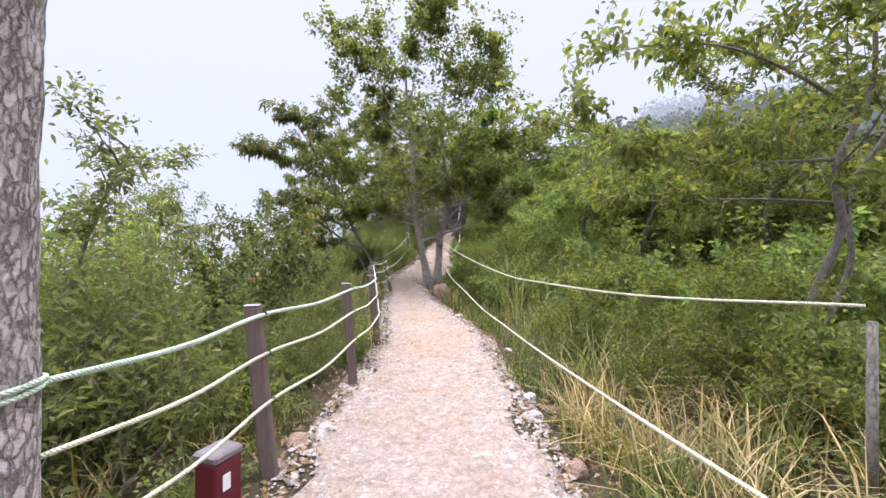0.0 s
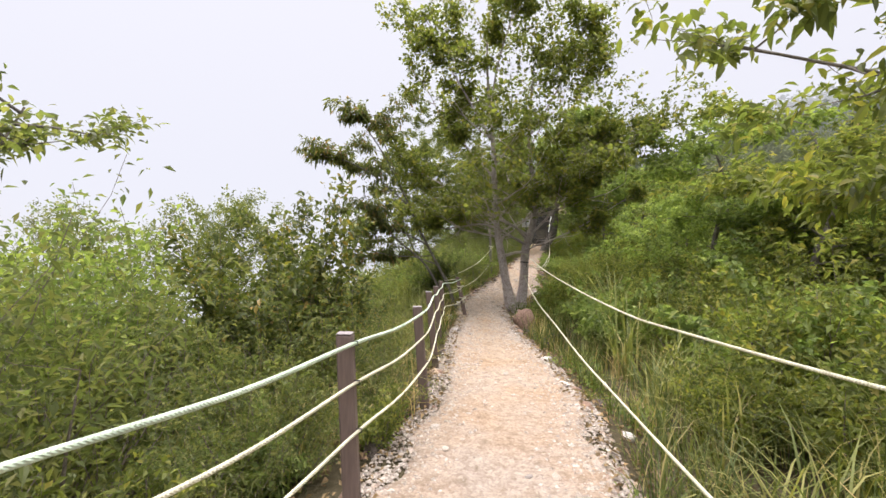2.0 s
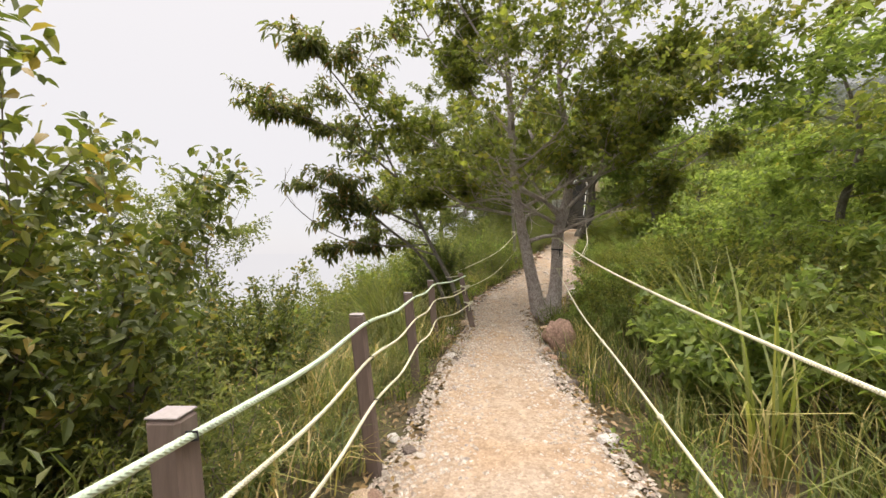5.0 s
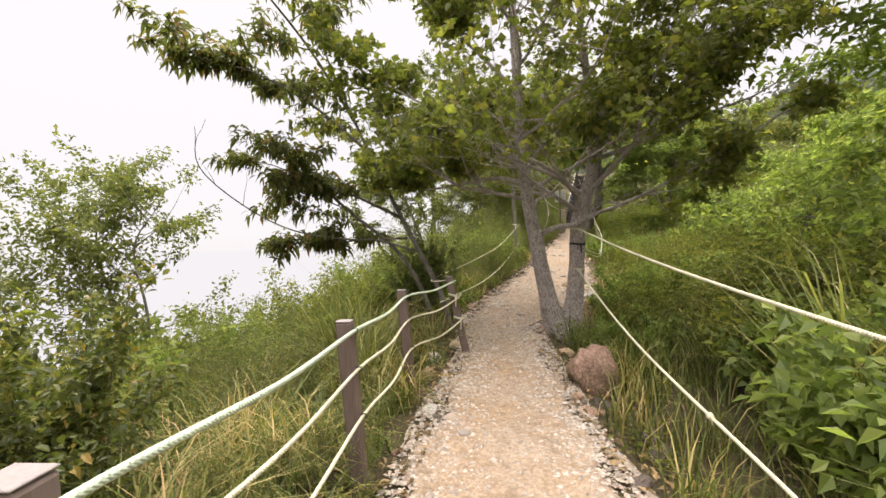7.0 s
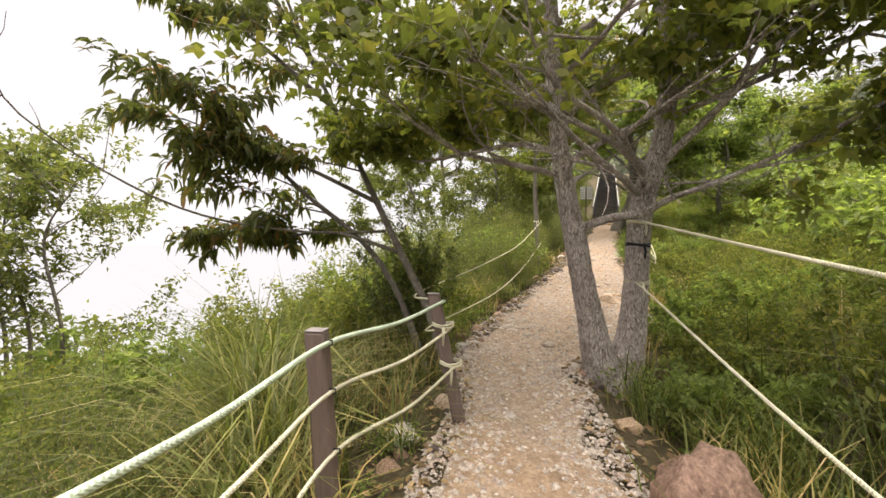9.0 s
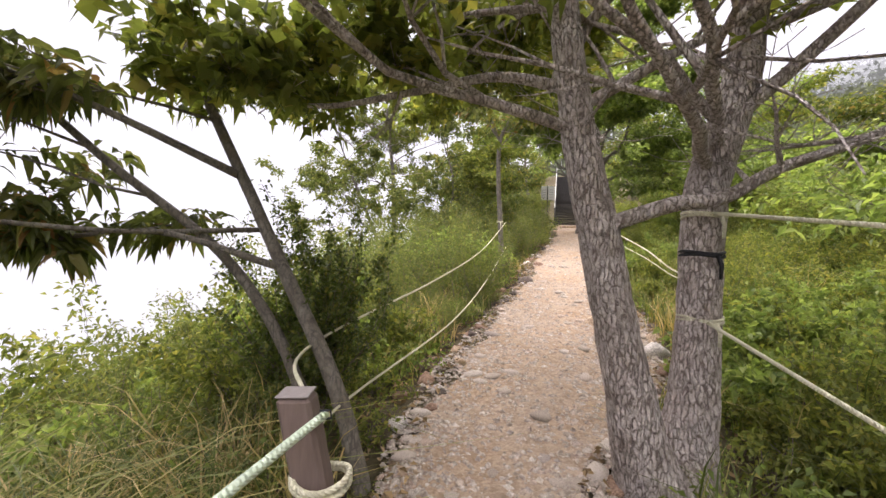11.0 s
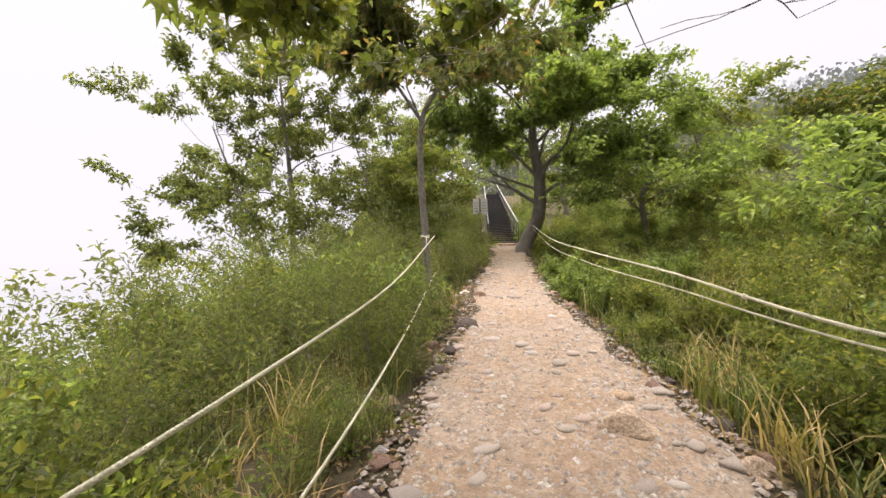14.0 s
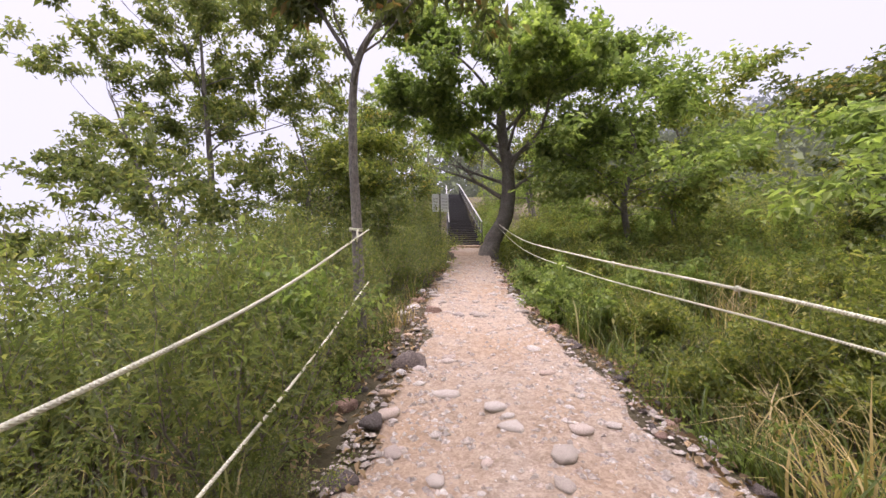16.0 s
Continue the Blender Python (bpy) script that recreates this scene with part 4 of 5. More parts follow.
HEIGHT = {"feathery": 1.65, "bushy": 1.35, "dark": 1.8, "low": 0.5, "hill": 2.5, "tall": 3.0, "leafy": 1.35, "olive": 1.8}
used = set()


def plant(kind, x, y, scale=1.0, turn=0.0, which=0, sink=0.0):
    p = PROTO[kind][which % len(PROTO[kind])]
    m = Matrix.Translation((x, y, gz(x, y) - sink)) @ Matrix.Rotation(turn, 4, "Z") @ Matrix.Rotation(0.12 * math.sin(7 * turn), 4, "X") @ Matrix.Scale(scale, 4)
    key = (kind, which % len(PROTO[kind]))
    if key in used:
        ob = p.copy()
        scene.collection.objects.link(ob)
        for c in p.children:
            k = c.copy()
            scene.collection.objects.link(k)
            k.parent = ob
    else:
        used.add(key)
        ob = p
    ob.matrix_basis = m
    return ob


rs = np.random.default_rng(200)
# named shrubs that stand out
plant("olive", -2.95, 6.9, 1.4, 0.3, 0, 0.0)
plant("olive", -3.7, 7.6, 1.15, 2.3, 0, 0.0)
plant("olive", -3.3, 9.0, 0.9, 1.3, 0, 0.0)
plant("dark", -2.86, 14.6, 0.74, 1.0)
for k, (x, y) in enumerate(((-4.0, 27.0), (-5.2, 28.8), (-6.6, 27.4), (-8.0, 29.2), (-5.8, 31.0), (-3.4, 30.2), (-2.4, 32.6), (-9.0, 26.6))):
    plant("tall", x, y, 1.15, 0.9 * k, k)
plant("tall", -4.7, 5.0, 1.1, 0.4, 1)
plant("tall", -5.4, 6.4, 1.05, 1.4, 0)
# lake side: the tops reach a set height over the path
for y in np.arange(-2.5, 30, 0.78):
    le, pz = np.interp(y, PY, PL), np.interp(y, PY, PZ)
    for off, reach in ((0.5, (0.6, 0.28, 0.42)), (0.85, (0.95, 0.45, 0.50)), (1.7, (1.45, 0.55, 0.70)), (2.8, (1.75, 0.55, 0.55)), (4.4, (1.9, 0.3, 0.0))):
        top = reach[0] if y < 7.6 else reach[1] if y < 14.6 else reach[2] if y < 19 else reach[2] + 0.7
        if off < 0.6 and (y < 3.3 or 10 < y < 16):
            continue
        if rs.uniform() < 0.82:
            x, yy = le - off - rs.uniform(-0.3, 0.4), y + rs.uniform(-0.3, 0.3)
            if (12.0 < yy < 14.4 and off < 2) or (off < 1 and yy > 13.5 and rs.uniform() < 0.4):
                continue
            if yy > 28.5 and off < 1.8:
                continue
            kind = "feathery" if rs.uniform() < 0.9 else "bushy"
            if off > 4:
                kind = "tall"
            need = top * rs.uniform(0.8, 1.12) + pz - gz(x, yy)
            plant(kind, x, yy, min(1.3, max(0.3, need / HEIGHT[kind])), rs.uniform(0, 6.28), int(rs.integers(6)))
for k, (x, y, top) in enumerate(((-5.2, 10.6, 0.3), (-6.4, 12.0, 0.3), (-7.6, 10.4, 0.2), (-5.6, 13.6, 0.4), (-7.2, 14.0, 0.3), (-8.8, 12.6, 0.0), (-4.6, 15.2, 0.7), (-5.8, 16.0, 0.6), (-7.4, 16.4, 0.4), (-9.4, 15.2, 0.0), (-6.4, 8.6, 0.6), (-8.2, 8.4, 0.5), (-5.2, 8.4, 0.8))):
    plant("leafy", x, y, min(2.2, (top - gz(x, y)) / 1.35), 1.1 * k, k)
for k, (x, y, sc) in enumerate(((-2.05, 4.6, 0.5), (-2.2, 5.6, 0.55), (-2.0, 6.6, 0.45), (-2.6, 6.0, 0.7), (-2.3, 7.4, 0.5), (-3.6, 14.9, 0.9), (-3.4, 15.9, 0.9), (-2.9, 16.4, 0.7))):
    plant("leafy", x, y, sc, 0.8 * k, k)
for k, (x, y, top) in enumerate(((-5.0, 20.0, 1.3), (-6.0, 21.5, 1.4), (-7.0, 20.0, 1.0), (-5.5, 23.0, 1.8), (-7.5, 23.0, 1.3), (-4.5, 18.5, 1.0), (-6.2, 18.2, 0.7), (-8.0, 21.4, 1.0), (-4.8, 25.0, 2.2), (-6.4, 25.4, 2.0))):
    plant("leafy", x, y, min(2.4, (top - gz(x, y)) / 1.35), 0.7 * k, 1 + k)
# hill side: bushes close behind the ropes, taller further off
for y in np.arange(-1.5, 36, 0.95):
    ri = np.interp(y, PY, PR)
    for off, lo_, hi_ in ((0.95, 0.35, 0.6), (1.55, 0.5, 0.85), (2.4, 0.75, 1.1), (3.3, 0.85, 1.35), (4.4, 0.95, 1.5), (5.6, 1.0, 1.65), (7.0, 1.1, 1.8), (8.6, 1.2, 1.9)):
        if y > 15:
            lo_, hi_ = (0.5, 0.8) if off < 3 else (0.55, 0.9)
        if y < 5 and off < 3.5:
            hi_ = lo_ + 0.1
        if (off > 1 or y > 13) and rs.uniform() < (0.5 if off < 2 and y < 14 else 0.84):
            x, yy = ri + off + rs.uniform(-0.4, 0.4), y + rs.uniform(-0.4, 0.4)
            if (x - 2.45) ** 2 + (yy - 2.36) ** 2 < 0.5 or (x < 2.4 and yy < 3):
                continue
            plant("leafy", x, yy, rs.uniform(lo_, hi_), rs.uniform(0, 6.28), int(rs.integers(6)))
for k in range(44):
    y, off = rs.uniform(-2, 44), 7.5 + 8 * rs.uniform()
    plant("hill", np.interp(y, PY, PR) + off, y, rs.uniform(0.6, 1.0), rs.uniform(0, 6.28), int(rs.integers(6)), 0.3)
for k in range(30):
    y = rs.uniform(31, 56)
    c = np.interp(y, PY, PL)
    x = c - rs.uniform(1.0, 7) if k % 2 else c + 1.6 + rs.uniform(1.2, 7)
    plant("hill", x, y, rs.uniform(0.6, 1.1), rs.uniform(0, 6.28), int(rs.integers(6)), 0.2)
for k, (x, y, sc) in enumerate(((1.75, 32.2, 0.34), (-0.75, 33.0, 0.36), (2.1, 34.2, 0.45), (-0.6, 35.4, 0.5), (2.3, 36.8, 0.5), (-0.4, 38.0, 0.55), (2.7, 39.5, 0.6), (-1.2, 32.0, 0.4), (2.3, 31.2, 0.4), (3.2, 33.0, 0.6))):
    plant("hill", x, y, sc, 1.3 * k, k)
# weeds at the path edges
for y in np.arange(13.5, 27, 0.42):
    plant("low", np.interp(y, PY, PL) - rs.uniform(0.35, 1.2), y + 0.2, rs.uniform(0.6, 1.1), rs.uniform(0, 6.28), int(rs.integers(4)))
    plant("low", np.interp(y, PY, PR) + rs.uniform(0.45, 1.3), y, rs.uniform(0.6, 1.1), rs.uniform(0, 6.28), int(rs.integers(4)))
for y in np.arange(0.5, 28, 0.7):
    for side in (0, 1):
        if rs.uniform() < 0.6:
            x = np.interp(y, PY, PR) + rs.uniform(0.25, 0.6) if side else np.interp(y, PY, PL) - rs.uniform(0.25, 0.6)
            plant("low", x, y, rs.uniform(0.4, 0.85), rs.uniform(0, 6.28), int(rs.integers(4)))


# ---- grass ----
def grass_patch(name, label, spots, mat, seed):
    """spots: (x, y, spread, blades, height, width, bend)."""
    rng = np.random.default_rng(seed)
    g = Geo()
    for x, y, spread, blades, height, width, bend in spots:
        a0 = rng.uniform(0, 6.28)
        for k in range(blades):
            px, py = x + rng.normal() * spread, y + rng.normal() * spread
            a = rng.uniform(0, 6.28)
            blade_geo(g, rng, V(px, py, gz(px, py) - 0.03), height * rng.uniform(0.5, 1.2), V(math.cos(a), math.sin(a), 0), width * rng.uniform(0.6, 1.2), bend * rng.uniform(0.4, 1.5))
    ob = new(name, g.mesh(name, mat))
    return tagged(ob, label, "grass", kind="stuff")


rg = np.random.default_rng(300)
spots_r, spots_d, spots_l, spots_ld = [], [], [], []
for y in np.arange(-1.0, 28, 0.26):
    ri, le = np.interp(y, PY, PR), np.interp(y, PY, PL)
    for off in (0.5, 0.9, 1.3, 1.8, 2.5, 3.3):
        if rg.uniform() < (0.62 if y < 14 else 0.6):
            s = (ri + off + rg.uniform(-0.25, 0.25), y + rg.uniform(-0.2, 0.2), 0.12, int(rg.integers(26, 44)), min(1.15, 0.5 + 0.25 * off) * rg.uniform(0.75, 1.15), 0.0075, 0.6)
            (spots_d if rg.uniform() < (0.42 if y < 4.5 else 0.3 if 16.5 < y < 19 else 0.12) else spots_r).append(s)
    for off in (0.45, 0.9, 1.5, 2.4) + ((1.2, 1.9, 3.2, 4.2, 5.2) if 5 < y < 15 else ()):
        if rg.uniform() < (0.85 if 6.5 < y < 14.5 else 0.6 if y > 14 else 0.4):
            s = (le - off - rg.uniform(-0.2, 0.3), y + rg.uniform(-0.2, 0.2), 0.10, int(rg.integers(28, 46)), min(1.15, (0.5 if 6 < y < 14.5 else 0.35) + 0.3 * off) * rg.uniform(0.7, 1.25), 0.0075, 0.85 if 6 < y < 14.5 else 0.65)
            (spots_ld if rg.uniform() < 0.25 else spots_l).append(s)
grass_patch("grass", "tall green grass beside the path", spots_r, GRASS, 1)
grass_patch("dry_grass", "straw-coloured dry grass tufts beside the path", spots_d, GRASS_DRY, 2)
grass_patch("grass", "green grass tufts on the lake edge", spots_l, GRASS, 3)
grass_patch("dry_grass", "dry grass tufts on the lake edge", spots_ld, GRASS_DRY, 4)
# big silvergrass clumps
big = [(-2.3, 6.3, 0.14, 90, 1.15, 0.012, 0.65), (-2.5, 5.7, 0.14, 90, 1.15, 0.012, 0.65), (-2.1, 7.1, 0.12, 60, 0.95, 0.011, 0.65), (-2.0, 5.2, 0.12, 60, 1.15, 0.009, 0.95), (-2.15, 6.1, 0.12, 70, 1.2, 0.009, 0.95), (-2.3, 7.0, 0.14, 70, 1.15, 0.009, 0.95), (-2.4, 11.3, 0.14, 90, 1.2, 0.008, 0.95), (1.9, 6.4, 0.14, 70, 1.2, 0.011, 0.8), (1.7, 7.6, 0.14, 70, 1.25, 0.011, 0.8), (2.2, 8.6, 0.14, 60, 1.5, 0.011, 0.8), (1.8, 5.0, 0.14, 70, 1.0, 0.010, 0.9), (-3.3, 12.4, 0.12, 260, 1.85, 0.010, 0.8), (-2.75, 11.9, 0.12, 140, 1.45, 0.009, 0.8), (-2.7, 10.2, 0.15, 70, 1.2, 0.007, 0.8), (-2.3, 8.9, 0.12, 60, 1.05, 0.007, 0.8), (1.8, 11.4, 0.12, 110, 2.4, 0.012, 0.7), (2.2, 10.6, 0.14, 80, 2.0, 0.012, 0.7), (1.6, 9.3, 0.10, 34, 1.95, 0.015, 0.65)]
arch = [(1.6, 2.0, 0.16, 60, 0.8, 0.008, 1.1), (2.1, 2.9, 0.18, 60, 0.95, 0.008, 1.1), (1.5, 3.3, 0.15, 50, 0.8, 0.008, 1.1), (2.8, 3.5, 0.2, 60, 1.0, 0.008, 1.1), (2.0, 1.4, 0.16, 60, 0.8, 0.008, 1.1), (2.7, 2.0, 0.2, 60, 0.9, 0.008, 1.1), (1.9, 4.3, 0.16, 40, 0.9, 0.008, 1.1),
        (-2.5, 8.2, 0.16, 50, 1.0, 0.008, 1.1), (-2.9, 9.6, 0.16, 50, 1.0, 0.008, 1.1), (1.5, 17.6, 0.16, 60, 0.8, 0.008, 1.0), (1.7, 18.6, 0.16, 60, 0.9, 0.008, 1.0), (1.4, 19.6, 0.16, 50, 0.8, 0.008, 1.0)]
grass_patch("dry_grass", "arching straw-coloured grass clumps beside the path", arch, GRASS_DRY, 6)
grass_patch("silvergrass", "tall arching silvergrass clumps", big, REED, 5)


# ---- stairs, sign, box ----
stairs = thing("staircase", "long dark steel staircase climbing through scrub", "stairs", at=(0.60, 31.6, 2.78))
AX = unit(V(0.068, 1, 0))
SD = V(AX[1], -AX[0], 0)
STEPS, RUN, RISE, WIDE = 52, 0.44, 0.126, 1.15
tread_me = box_mesh("tread", WIDE, 0.27, 0.04, METAL_DARK, 0.004)
yaw = math.atan2(AX[1], AX[0]) - math.pi / 2
for i in range(STEPS):
    o = part("tread", tread_me, stairs)
    c = AX * (i * RUN)
    o.matrix_basis = Matrix.Translation((c[0], c[1], i * RISE + 0.06)) @ Matrix.Rotation(yaw, 4, "Z")
L_ = STEPS * RUN
H_ = STEPS * RISE
for sgn in (-1, 1):
    g = Geo()
    a, b = SD * sgn * (WIDE / 2 + 0.03), SD * sgn * (WIDE / 2 + 0.03) + AX * L_ + V(0, 0, H_)
    g.tube([a - V(0, 0, 0.05), b - V(0, 0, 0.05)], 0.06, 4)
    part("stringer", g.mesh("stringer", METAL_DARK, False), stairs)
    g = Geo()
    g.tube([a + V(0, 0, 1.0), b + V(0, 0, 1.0)], 0.026, 8)
    part("handrail", g.mesh("handrail", RAIL_PALE), stairs, "pale steel handrail")
    g = Geo()
    g.tube([a + V(0, 0, 0.55), b + V(0, 0, 0.55)], 0.014, 6)
    part("mid_rail", g.mesh("mid_rail", METAL_GREY), stairs)
    for i in range(0, STEPS + 1, 2):
        c = a + (b - a) * i / STEPS
        g = Geo()
        g.tube([c - V(0, 0, 0.05), c + V(0, 0, 1.0)], 0.02, 6)
        part("baluster", g.mesh("baluster", METAL_DARK), stairs)
landing = new("landing", box_mesh("landing", 1.4, 0.9, 0.12, ROCK_TAN, 0.02))
landing.matrix_basis = Matrix.Translation((0.56, 31.1, 2.72)) @ Matrix.Rotation(yaw, 4, "Z")
tagged(landing, "worn tan concrete slab at the stair foot", "slab")

sign = thing("notice_sign", "white notice board on a dark steel post", "sign", at=(-0.35, 31.3, gz(-0.35, 31.3)))
g = Geo()
g.tube([V(0, 0, -0.1), V(0, 0, 1.95)], 0.032, 8)
part("post", g.mesh("post", METAL_DARK), sign)
for i, (x0, w) in enumerate(((-0.16, 0.24), (0.17, 0.28))):
    bme = box_mesh("board", w, 0.02, 0.64, SIGN_WHITE, 0.004, 1.3)
    o = part("board", bme, sign)
    o.matrix_basis = Matrix.Translation((x0, -0.045, 0)) @ Matrix.Rotation((-0.2, 0.25)[i], 4, "Z")
    for k in range(4):
        bar = part("text_bar", box_mesh("text_bar", w * 0.7, 0.004, 0.025, SIGN_INK, 0, 1.42 + 0.11 * k), o)
        bar.matrix_basis = Matrix.Translation((0, -0.013, 0))

bx, by = -1.27, 2.30
bin_ = thing("red_box", "dark red painted box with a dull metal lid", "box", at=(bx, by, gz(bx, by) - 0.02))
part("body", box_mesh("body", 0.16, 0.18, 0.36, RED_BOX, 0.01), bin_)
part("lid", box_mesh("lid", 0.175, 0.195, 0.05, BOX_LID, 0.012, 0.36), bin_, "dull metal lid")
lab = part("sticker", box_mesh("sticker", 0.004, 0.05, 0.09, SIGN_WHITE, 0, 0.2), bin_, "white sticker")
lab.matrix_basis = Matrix.Translation((0.084, -0.02, 0))
for o in bin_.children:
    o.matrix_basis = Matrix.Rotation(-0.35, 4, "Z") @ o.matrix_basis

post_r = thing("rope_post", "slim dark post among tall grass with a rope end", "post", at=(2.47, 2.34, gz(2.47, 2.34) - 0.1))
g = Geo()
g.tube([V(0, 0, 0), V(0.01, 0.01, 0.7), V(0.0, 0.0, 1.38)], [0.03, 0.028, 0.025], 9)
part("shaft", g.mesh("shaft", BARK_SMOOTH), post_r)


# ---- rocks ----
def stone_mesh(name, seed, mat, sub=2, rough=0.22):
    bm = bmesh.new()
    bmesh.ops.create_icosphere(bm, subdivisions=sub, radius=1)
    r_ = random.Random(seed)
    cuts = [Vector((r_.uniform(-1, 1), r_.uniform(-1, 1), r_.uniform(-0.4, 1))).normalized() for _ in range(9)] if sub > 1 else []
    for v in bm.verts:
        for c in cuts:
            over = v.co.dot(c) - 0.66
            if over > 0:
                v.co -= c * over * 0.85
    off = Vector((seed * 3.7, seed * 1.9, seed * 5.3))
    for v in bm.verts:
        d = noise.noise(v.co * 1.1 + off) * rough * 1.6 + noise.noise(v.co * 2.7 + off) * rough * 0.6
        v.co *= 1 + d
    me = bpy.data.meshes.new(name)
    bm.to_mesh(me)
    bm.free()
    me.materials.append(mat)
    if sub > 0:
        me.polygons.foreach_set("use_smooth", [True] * len(me.polygons))
    return me


def rock(x, y, sx, sy, sz, mat, label, seed, name="rock", sink=0.42, turn=0.0):
    ob = new(name, stone_mesh(name, seed, mat, 3))
    ob.matrix_basis = Matrix.Translation((x, y, gz(x, y) + sz * (1 - 2 * sink))) @ Matrix.Rotation(turn, 4, "Z") @ Matrix.Diagonal((sx, sy, sz, 1))
    return tagged(ob, label, "rock", "path-side rocks")


rock(-0.12, 12.15, 0.28, 0.3, 0.33, ROCK_BROWN, "large rounded reddish-brown boulder", 1, "boulder", 0.22)
rock(0.0, 12.75, 0.26, 0.2, 0.2, ROCK_BROWN, "reddish-brown rock behind a boulder", 13)
rock(0.32, 11.2, 0.2, 0.16, 0.16, ROCK_DARK, "dark grey rock half under grass", 14)
rock(-0.35, 13.3, 0.12, 0.09, 0.08, ROCK_TAN, "orange-tan stone at the foot of a tree", 2)
rock(-1.25, 20.75, 0.20, 0.16, 0.13, ROCK_DARK, "dark rock at the path edge", 3)
rock(-0.95, 22.7, 0.13, 0.11, 0.10, ROCK_BROWN, "small brown rock at the path edge", 4)
rock(0.20, 16.72, 0.19, 0.13, 0.12, ROCK_PALE, "smooth white stone beside the path", 5)
rock(-0.18, 17.85, 0.21, 0.16, 0.14, ROCK_TAN, "tan rounded stone set in the path", 6)
rock(-0.05, 18.35, 0.13, 0.1, 0.07, ROCK_TAN, "tan rounded stone set in the path", 7)
rock(-2.02, 12.5, 0.14, 0.12, 0.11, ROCK_PALE, "pale rounded stone by a fence post", 8)
rock(-1.85, 13.1, 0.13, 0.10, 0.09, ROCK_TAN, "tan stones by a fence post", 9)
rock(-1.95, 12.15, 0.10, 0.09, 0.07, ROCK_BROWN, "brown stone by a fence post", 10)
rock(0.45, 23.2, 0.10, 0.10, 0.07, ROCK_PALE, "pale stone at the path edge", 12)
for k in range(230):
    y = rs.uniform(1, 27) if k % 3 else rs.uniform(14.8, 25)
    side = k % 2
    x = np.interp(y, PY, PR) + rs.uniform(-0.1, 0.3) if side else np.interp(y, PY, PL) - rs.uniform(-0.1, 0.3)
    s = 0.03 + 0.07 * rs.uniform() ** 1.5
    kind = int(rs.choice([0, 0, 0, 0, 1, 1, 1, 2, 3]))
    rock(x, y, s * 1.2, s, s * 0.75, (ROCK_DARK, ROCK_BROWN, ROCK_TAN, ROCK_PALE)[kind], ("dark rough stone lining the path edge", "brown rough stone lining the path edge", "tan stone lining the path edge", "pale stone lining the path edge")[kind], 20 + k % 40, turn=rs.uniform(0, 6))


# ---- far woods in the fog, which is painted as glow on their leaves ----
def far_wood(name, label, mat, n, xr, yr, size, seed, leaves=150):
    """A stretch of woods: ragged crowns of many small leaf sprays on the slope."""
    rng = np.random.default_rng(seed)
    x, y, h = rng.uniform(*xr, size=n), rng.uniform(*yr, size=n), size * rng.uniform(0.6, 1.4, size=n)
    C = np.repeat(np.stack([x, y, land(x, y, False) + h * 0.5], 1), leaves, 0)
    H = np.repeat(h, leaves)[:, None]
    u = rng.normal(size=(n * leaves, 3))
    u /= np.linalg.norm(u, axis=1)[:, None]
    P = C + u * H * V(0.5, 0.5, 0.55) * rng.uniform(0.6, 1.1, size=(n * leaves, 1))
    D = u + rng.normal(size=P.shape) * 0.8
    ob = new(name, leaf_mesh(name, P, D, H[:, 0] * 0.12 * rng.uniform(0.6, 1.4, size=n * leaves), 0.55, mat, rng))
    return tagged(ob, label, "woods", kind="stuff")


far_wood("far_woods", "grey-green wooded hillside with mist as painted glow", HAZE_NEAR, 900, (34, 80), (15, 165), 5.5, 1)
far_wood("far_woods", "pale wooded ridge almost lost in painted fog glow", HAZE_FAR, 380, (72, 112), (40, 190), 8.0, 2)

far_wood("far_woods", "scrub with painted mist glow on the rising hillside", HAZE_GREEN, 260, (15, 36), (16, 75), 3.2, 4)
far_wood("far_woods", "treetops with painted mist glow closing the view above the stairs", HAZE_GREEN, 130, (-14, 45), (70, 105), 7.0, 3)

# scrub on the slope down to the lake
rngs = np.random.default_rng(19)
P, D, L = [], [], []
for k in range(240):
    y, off = rngs.uniform(-4, 40), 5.2 + 15 * rngs.uniform() ** 1.2
    x = np.interp(y, PY, PL) - off
    z, hh = float(land(x, y, False)), rngs.uniform(0.9, 1.8)
    u = rngs.normal(size=(190, 3))
    u /= np.linalg.norm(u, axis=1)[:, None]
    P.append(V(x, y, z + hh * 0.45) + u * V(hh * 0.8, hh * 0.8, hh * 0.55) * rngs.uniform(0.5, 1.1, size=(190, 1)))
    D.append(u + rngs.normal(size=(190, 3)) * 0.8)
    L.append(rngs.uniform(0.10, 0.22, size=190))
tagged(new("slope_scrub", leaf_mesh("slope_scrub", np.concatenate(P), np.concatenate(D), np.concatenate(L), 0.5, LEAF_GREY, rngs)), "grey-green scrub falling away to the lake", "scrub", kind="stuff")

# fallen leaves along both verges
rl = np.random.default_rng(77)
yl = rl.uniform(0.5, 27, size=9000)
side = rl.integers(2, size=9000)
xl = np.where(side == 1, np.interp(yl, PY, PR) - 0.1 + np.abs(rl.normal(size=9000)) * 0.7, np.interp(yl, PY, PL) + 0.1 - np.abs(rl.normal(size=9000)) * 0.7)
Pl = np.stack([xl, yl, land(xl, yl) + 0.02 + 0.03 * rl.uniform(size=9000)], 1)
Dl = rl.normal(size=(9000, 3)) * V(1, 1, 0.25)
litter = new("leaf_litter", leaf_mesh("leaf_litter", Pl, Dl, rl.uniform(0.03, 0.09, size=9000), 0.5, DRY_LEAF, rl))
tagged(litter, "dry brown fallen leaves along the path edges", "leaf litter", kind="stuff")

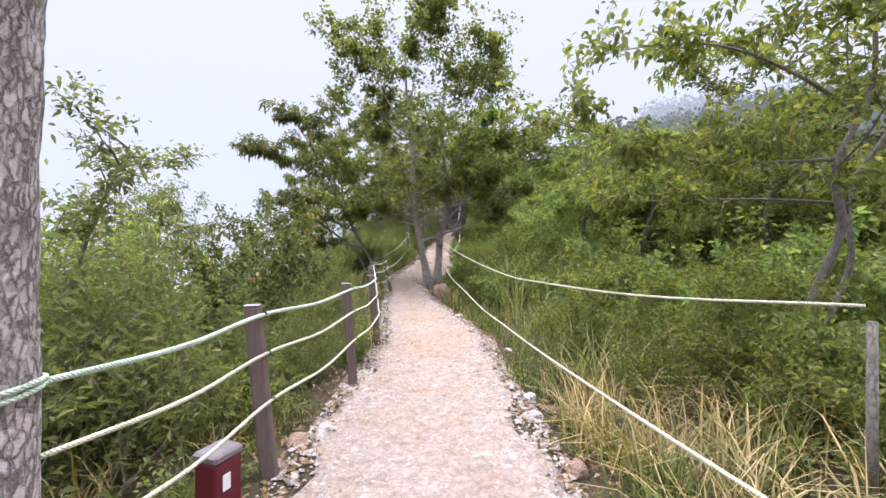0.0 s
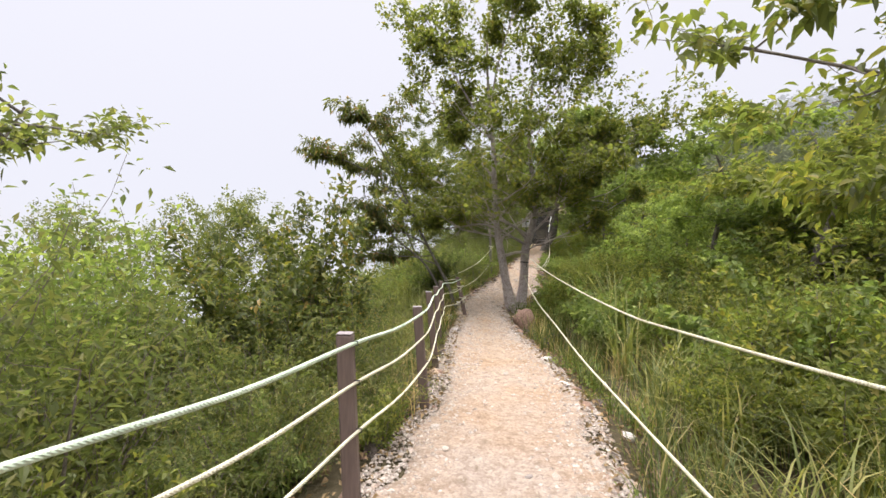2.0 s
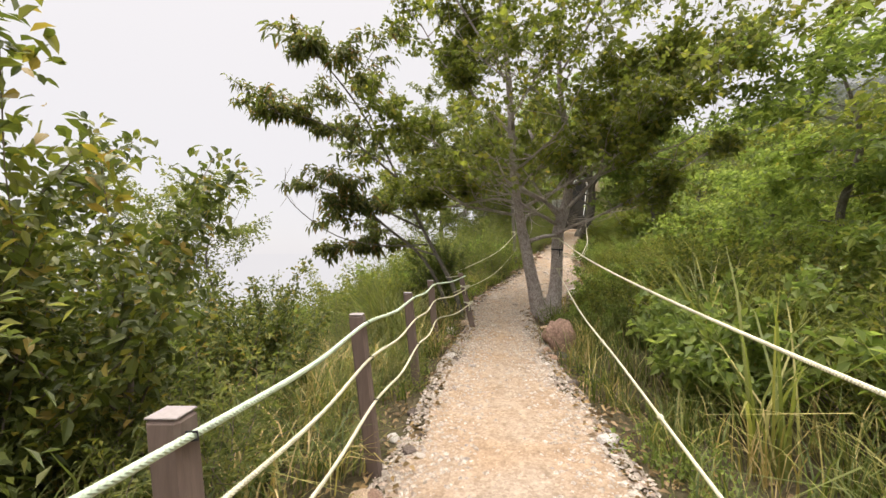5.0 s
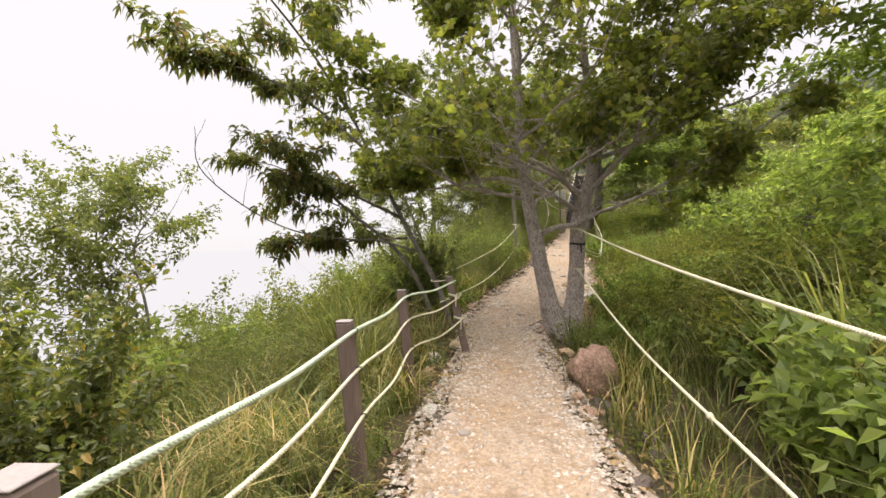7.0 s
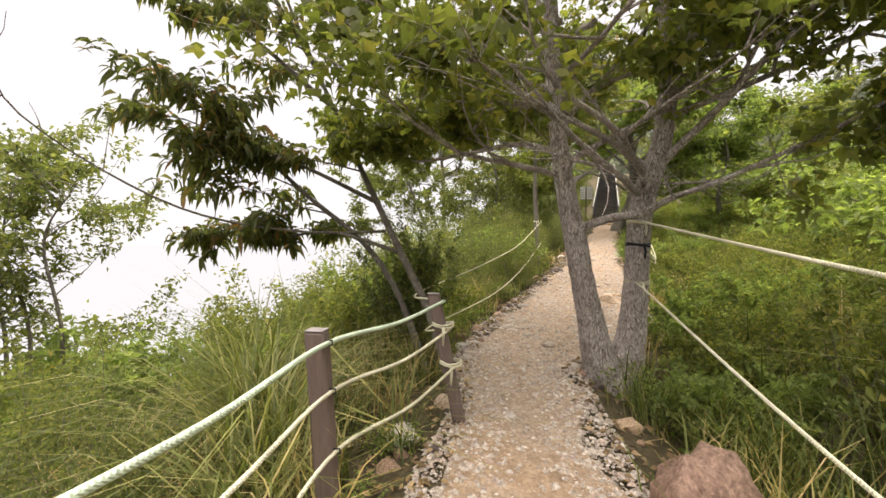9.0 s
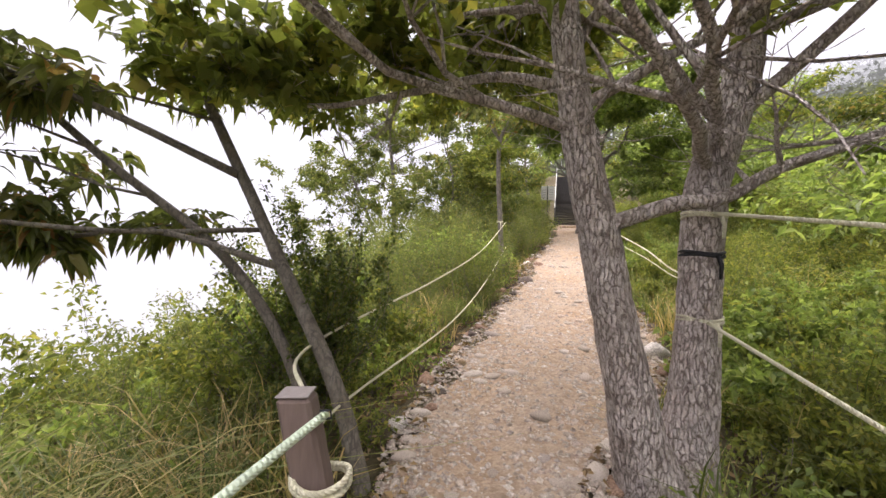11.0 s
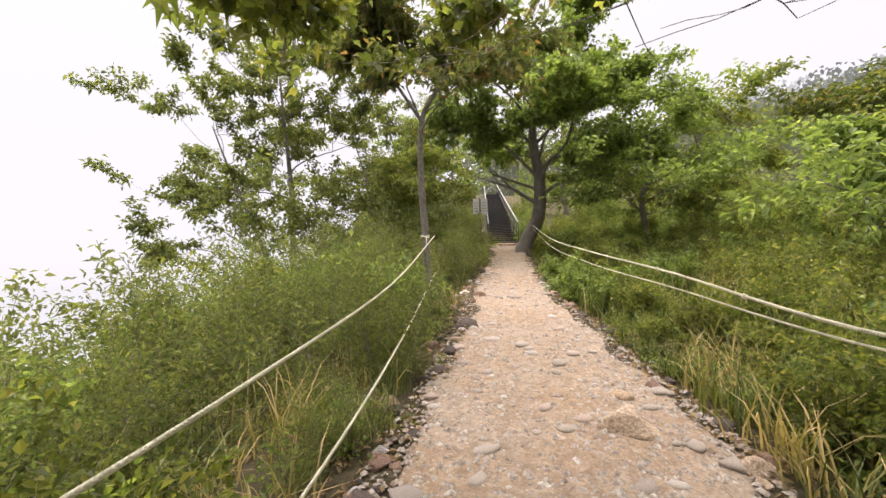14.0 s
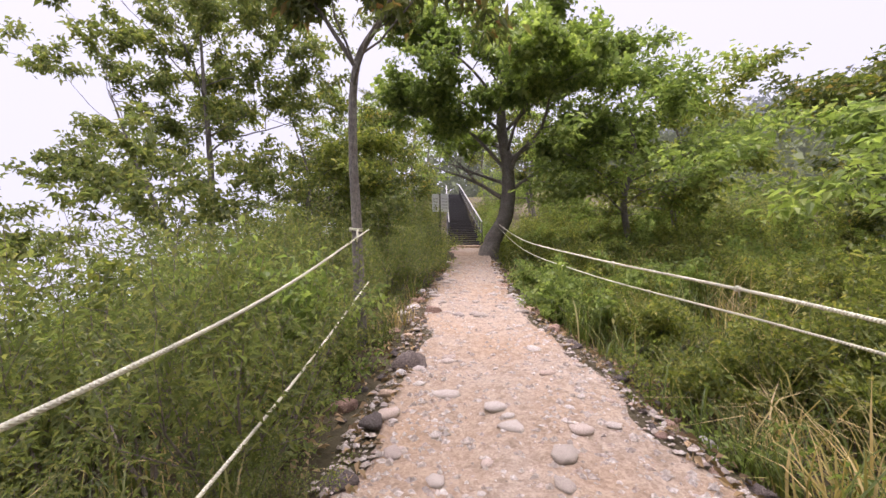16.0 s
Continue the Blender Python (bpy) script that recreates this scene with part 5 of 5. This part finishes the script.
rngh = np.random.default_rng(9)
P, D, L = [], [], []
for k in range(340):
    y, off = rngh.uniform(-20, 75), 7.5 + 32 * rngh.uniform() ** 0.9
    x = np.interp(y, PY, PR) + off
    z, h = float(land(x, y, False)), rngh.uniform(0.9, 1.6) + 0.08 * off
    u = rngh.normal(size=(220, 3))
    u /= np.linalg.norm(u, axis=1)[:, None]
    P.append(V(x, y, z + h * 0.5) + u * V(h * 0.6, h * 0.6, h * 0.55) * rngh.uniform(0.6, 1.1, size=(220, 1)))
    D.append(u + rngh.normal(size=(220, 3)) * 0.8)
    L.append(rngh.uniform(0.14, 0.33, size=220))
scrub = new("hillside_scrub", leaf_mesh("hillside_scrub", np.concatenate(P), np.concatenate(D), np.concatenate(L), 0.55, LEAF_GREY, rngh))
tagged(scrub, "dense grey-green scrub covering the hillside", "scrub", kind="stuff")

# ---- pebbles on the path ----
peb = [stone_mesh("pebble", 60 + k, PEBBLE, 1, 0.35) for k in range(8)]
rp = np.random.default_rng(400)
for k in range(300):
    y = rp.uniform(1.2, 14) if k % 3 == 0 else rp.uniform(14, 26)
    a, b = np.interp(y, PY, PL), np.interp(y, PY, PR)
    e = rp.uniform() ** 0.8
    x = (a + b) / 2 + (b - a) / 2 * e * rp.choice([-1, 1])
    s = rp.uniform(0.014, 0.045) if y < 14 else 0.02 + 0.075 * rp.uniform() ** 1.4
    o = new("pebble", peb[k % 8])
    o.parent = path
    o.matrix_basis = Matrix.Translation((x, y, gz(x, y) + 0.016 - s * 0.05)) @ Matrix.Rotation(rp.uniform(0, 6.28), 4, "Z") @ Matrix.Diagonal((s * 1.25, s, s * 0.55, 1))
pgx = Geo()
lv = np.array([(1, 0, 0), (-1, 0, 0), (0, 1, 0), (0, -1, 0), (0, 0, 1), (0, 0, -1)], dtype=float)
lf = [(0, 2, 4), (2, 1, 4), (1, 3, 4), (3, 0, 4), (2, 0, 5), (1, 2, 5), (3, 1, 5), (0, 3, 5)]
for k in range(34000):
    y = (rp.uniform(0.8, 27), rp.uniform(0.8, 11) + 4 * rp.uniform(), 9 + 7 * rp.uniform() + 6 * rp.uniform())[k % 3]
    a, b = np.interp(y, PY, PL) - 0.12, np.interp(y, PY, PR) + 0.12
    e = rp.uniform() ** float(np.interp(y, [7, 16], [0.3, 0.8]))
    x = (a + b) / 2 + (b - a) / 2 * e * rp.choice([-1, 1])
    s = 0.006 + float(np.interp(y, [9, 16], [0.02, 0.027])) * rp.uniform() ** 2.4
    t = rp.uniform(0, 6.28)
    vv = lv * V(s * 1.3, s, s * 0.7) * (1 + rp.uniform(-0.35, 0.35, size=(6, 1)))
    vv = np.stack([vv[:, 0] * math.cos(t) - vv[:, 1] * math.sin(t), vv[:, 0] * math.sin(t) + vv[:, 1] * math.cos(t), vv[:, 2]], 1)
    pgx.add(vv + V(x, y, gz(x, y) + 0.016), lf)
gravel = new("gravel", pgx.mesh("gravel", PEBBLE, False))
gravel.parent = path
tagged(gravel, "loose mixed gravel", kind="stuff")
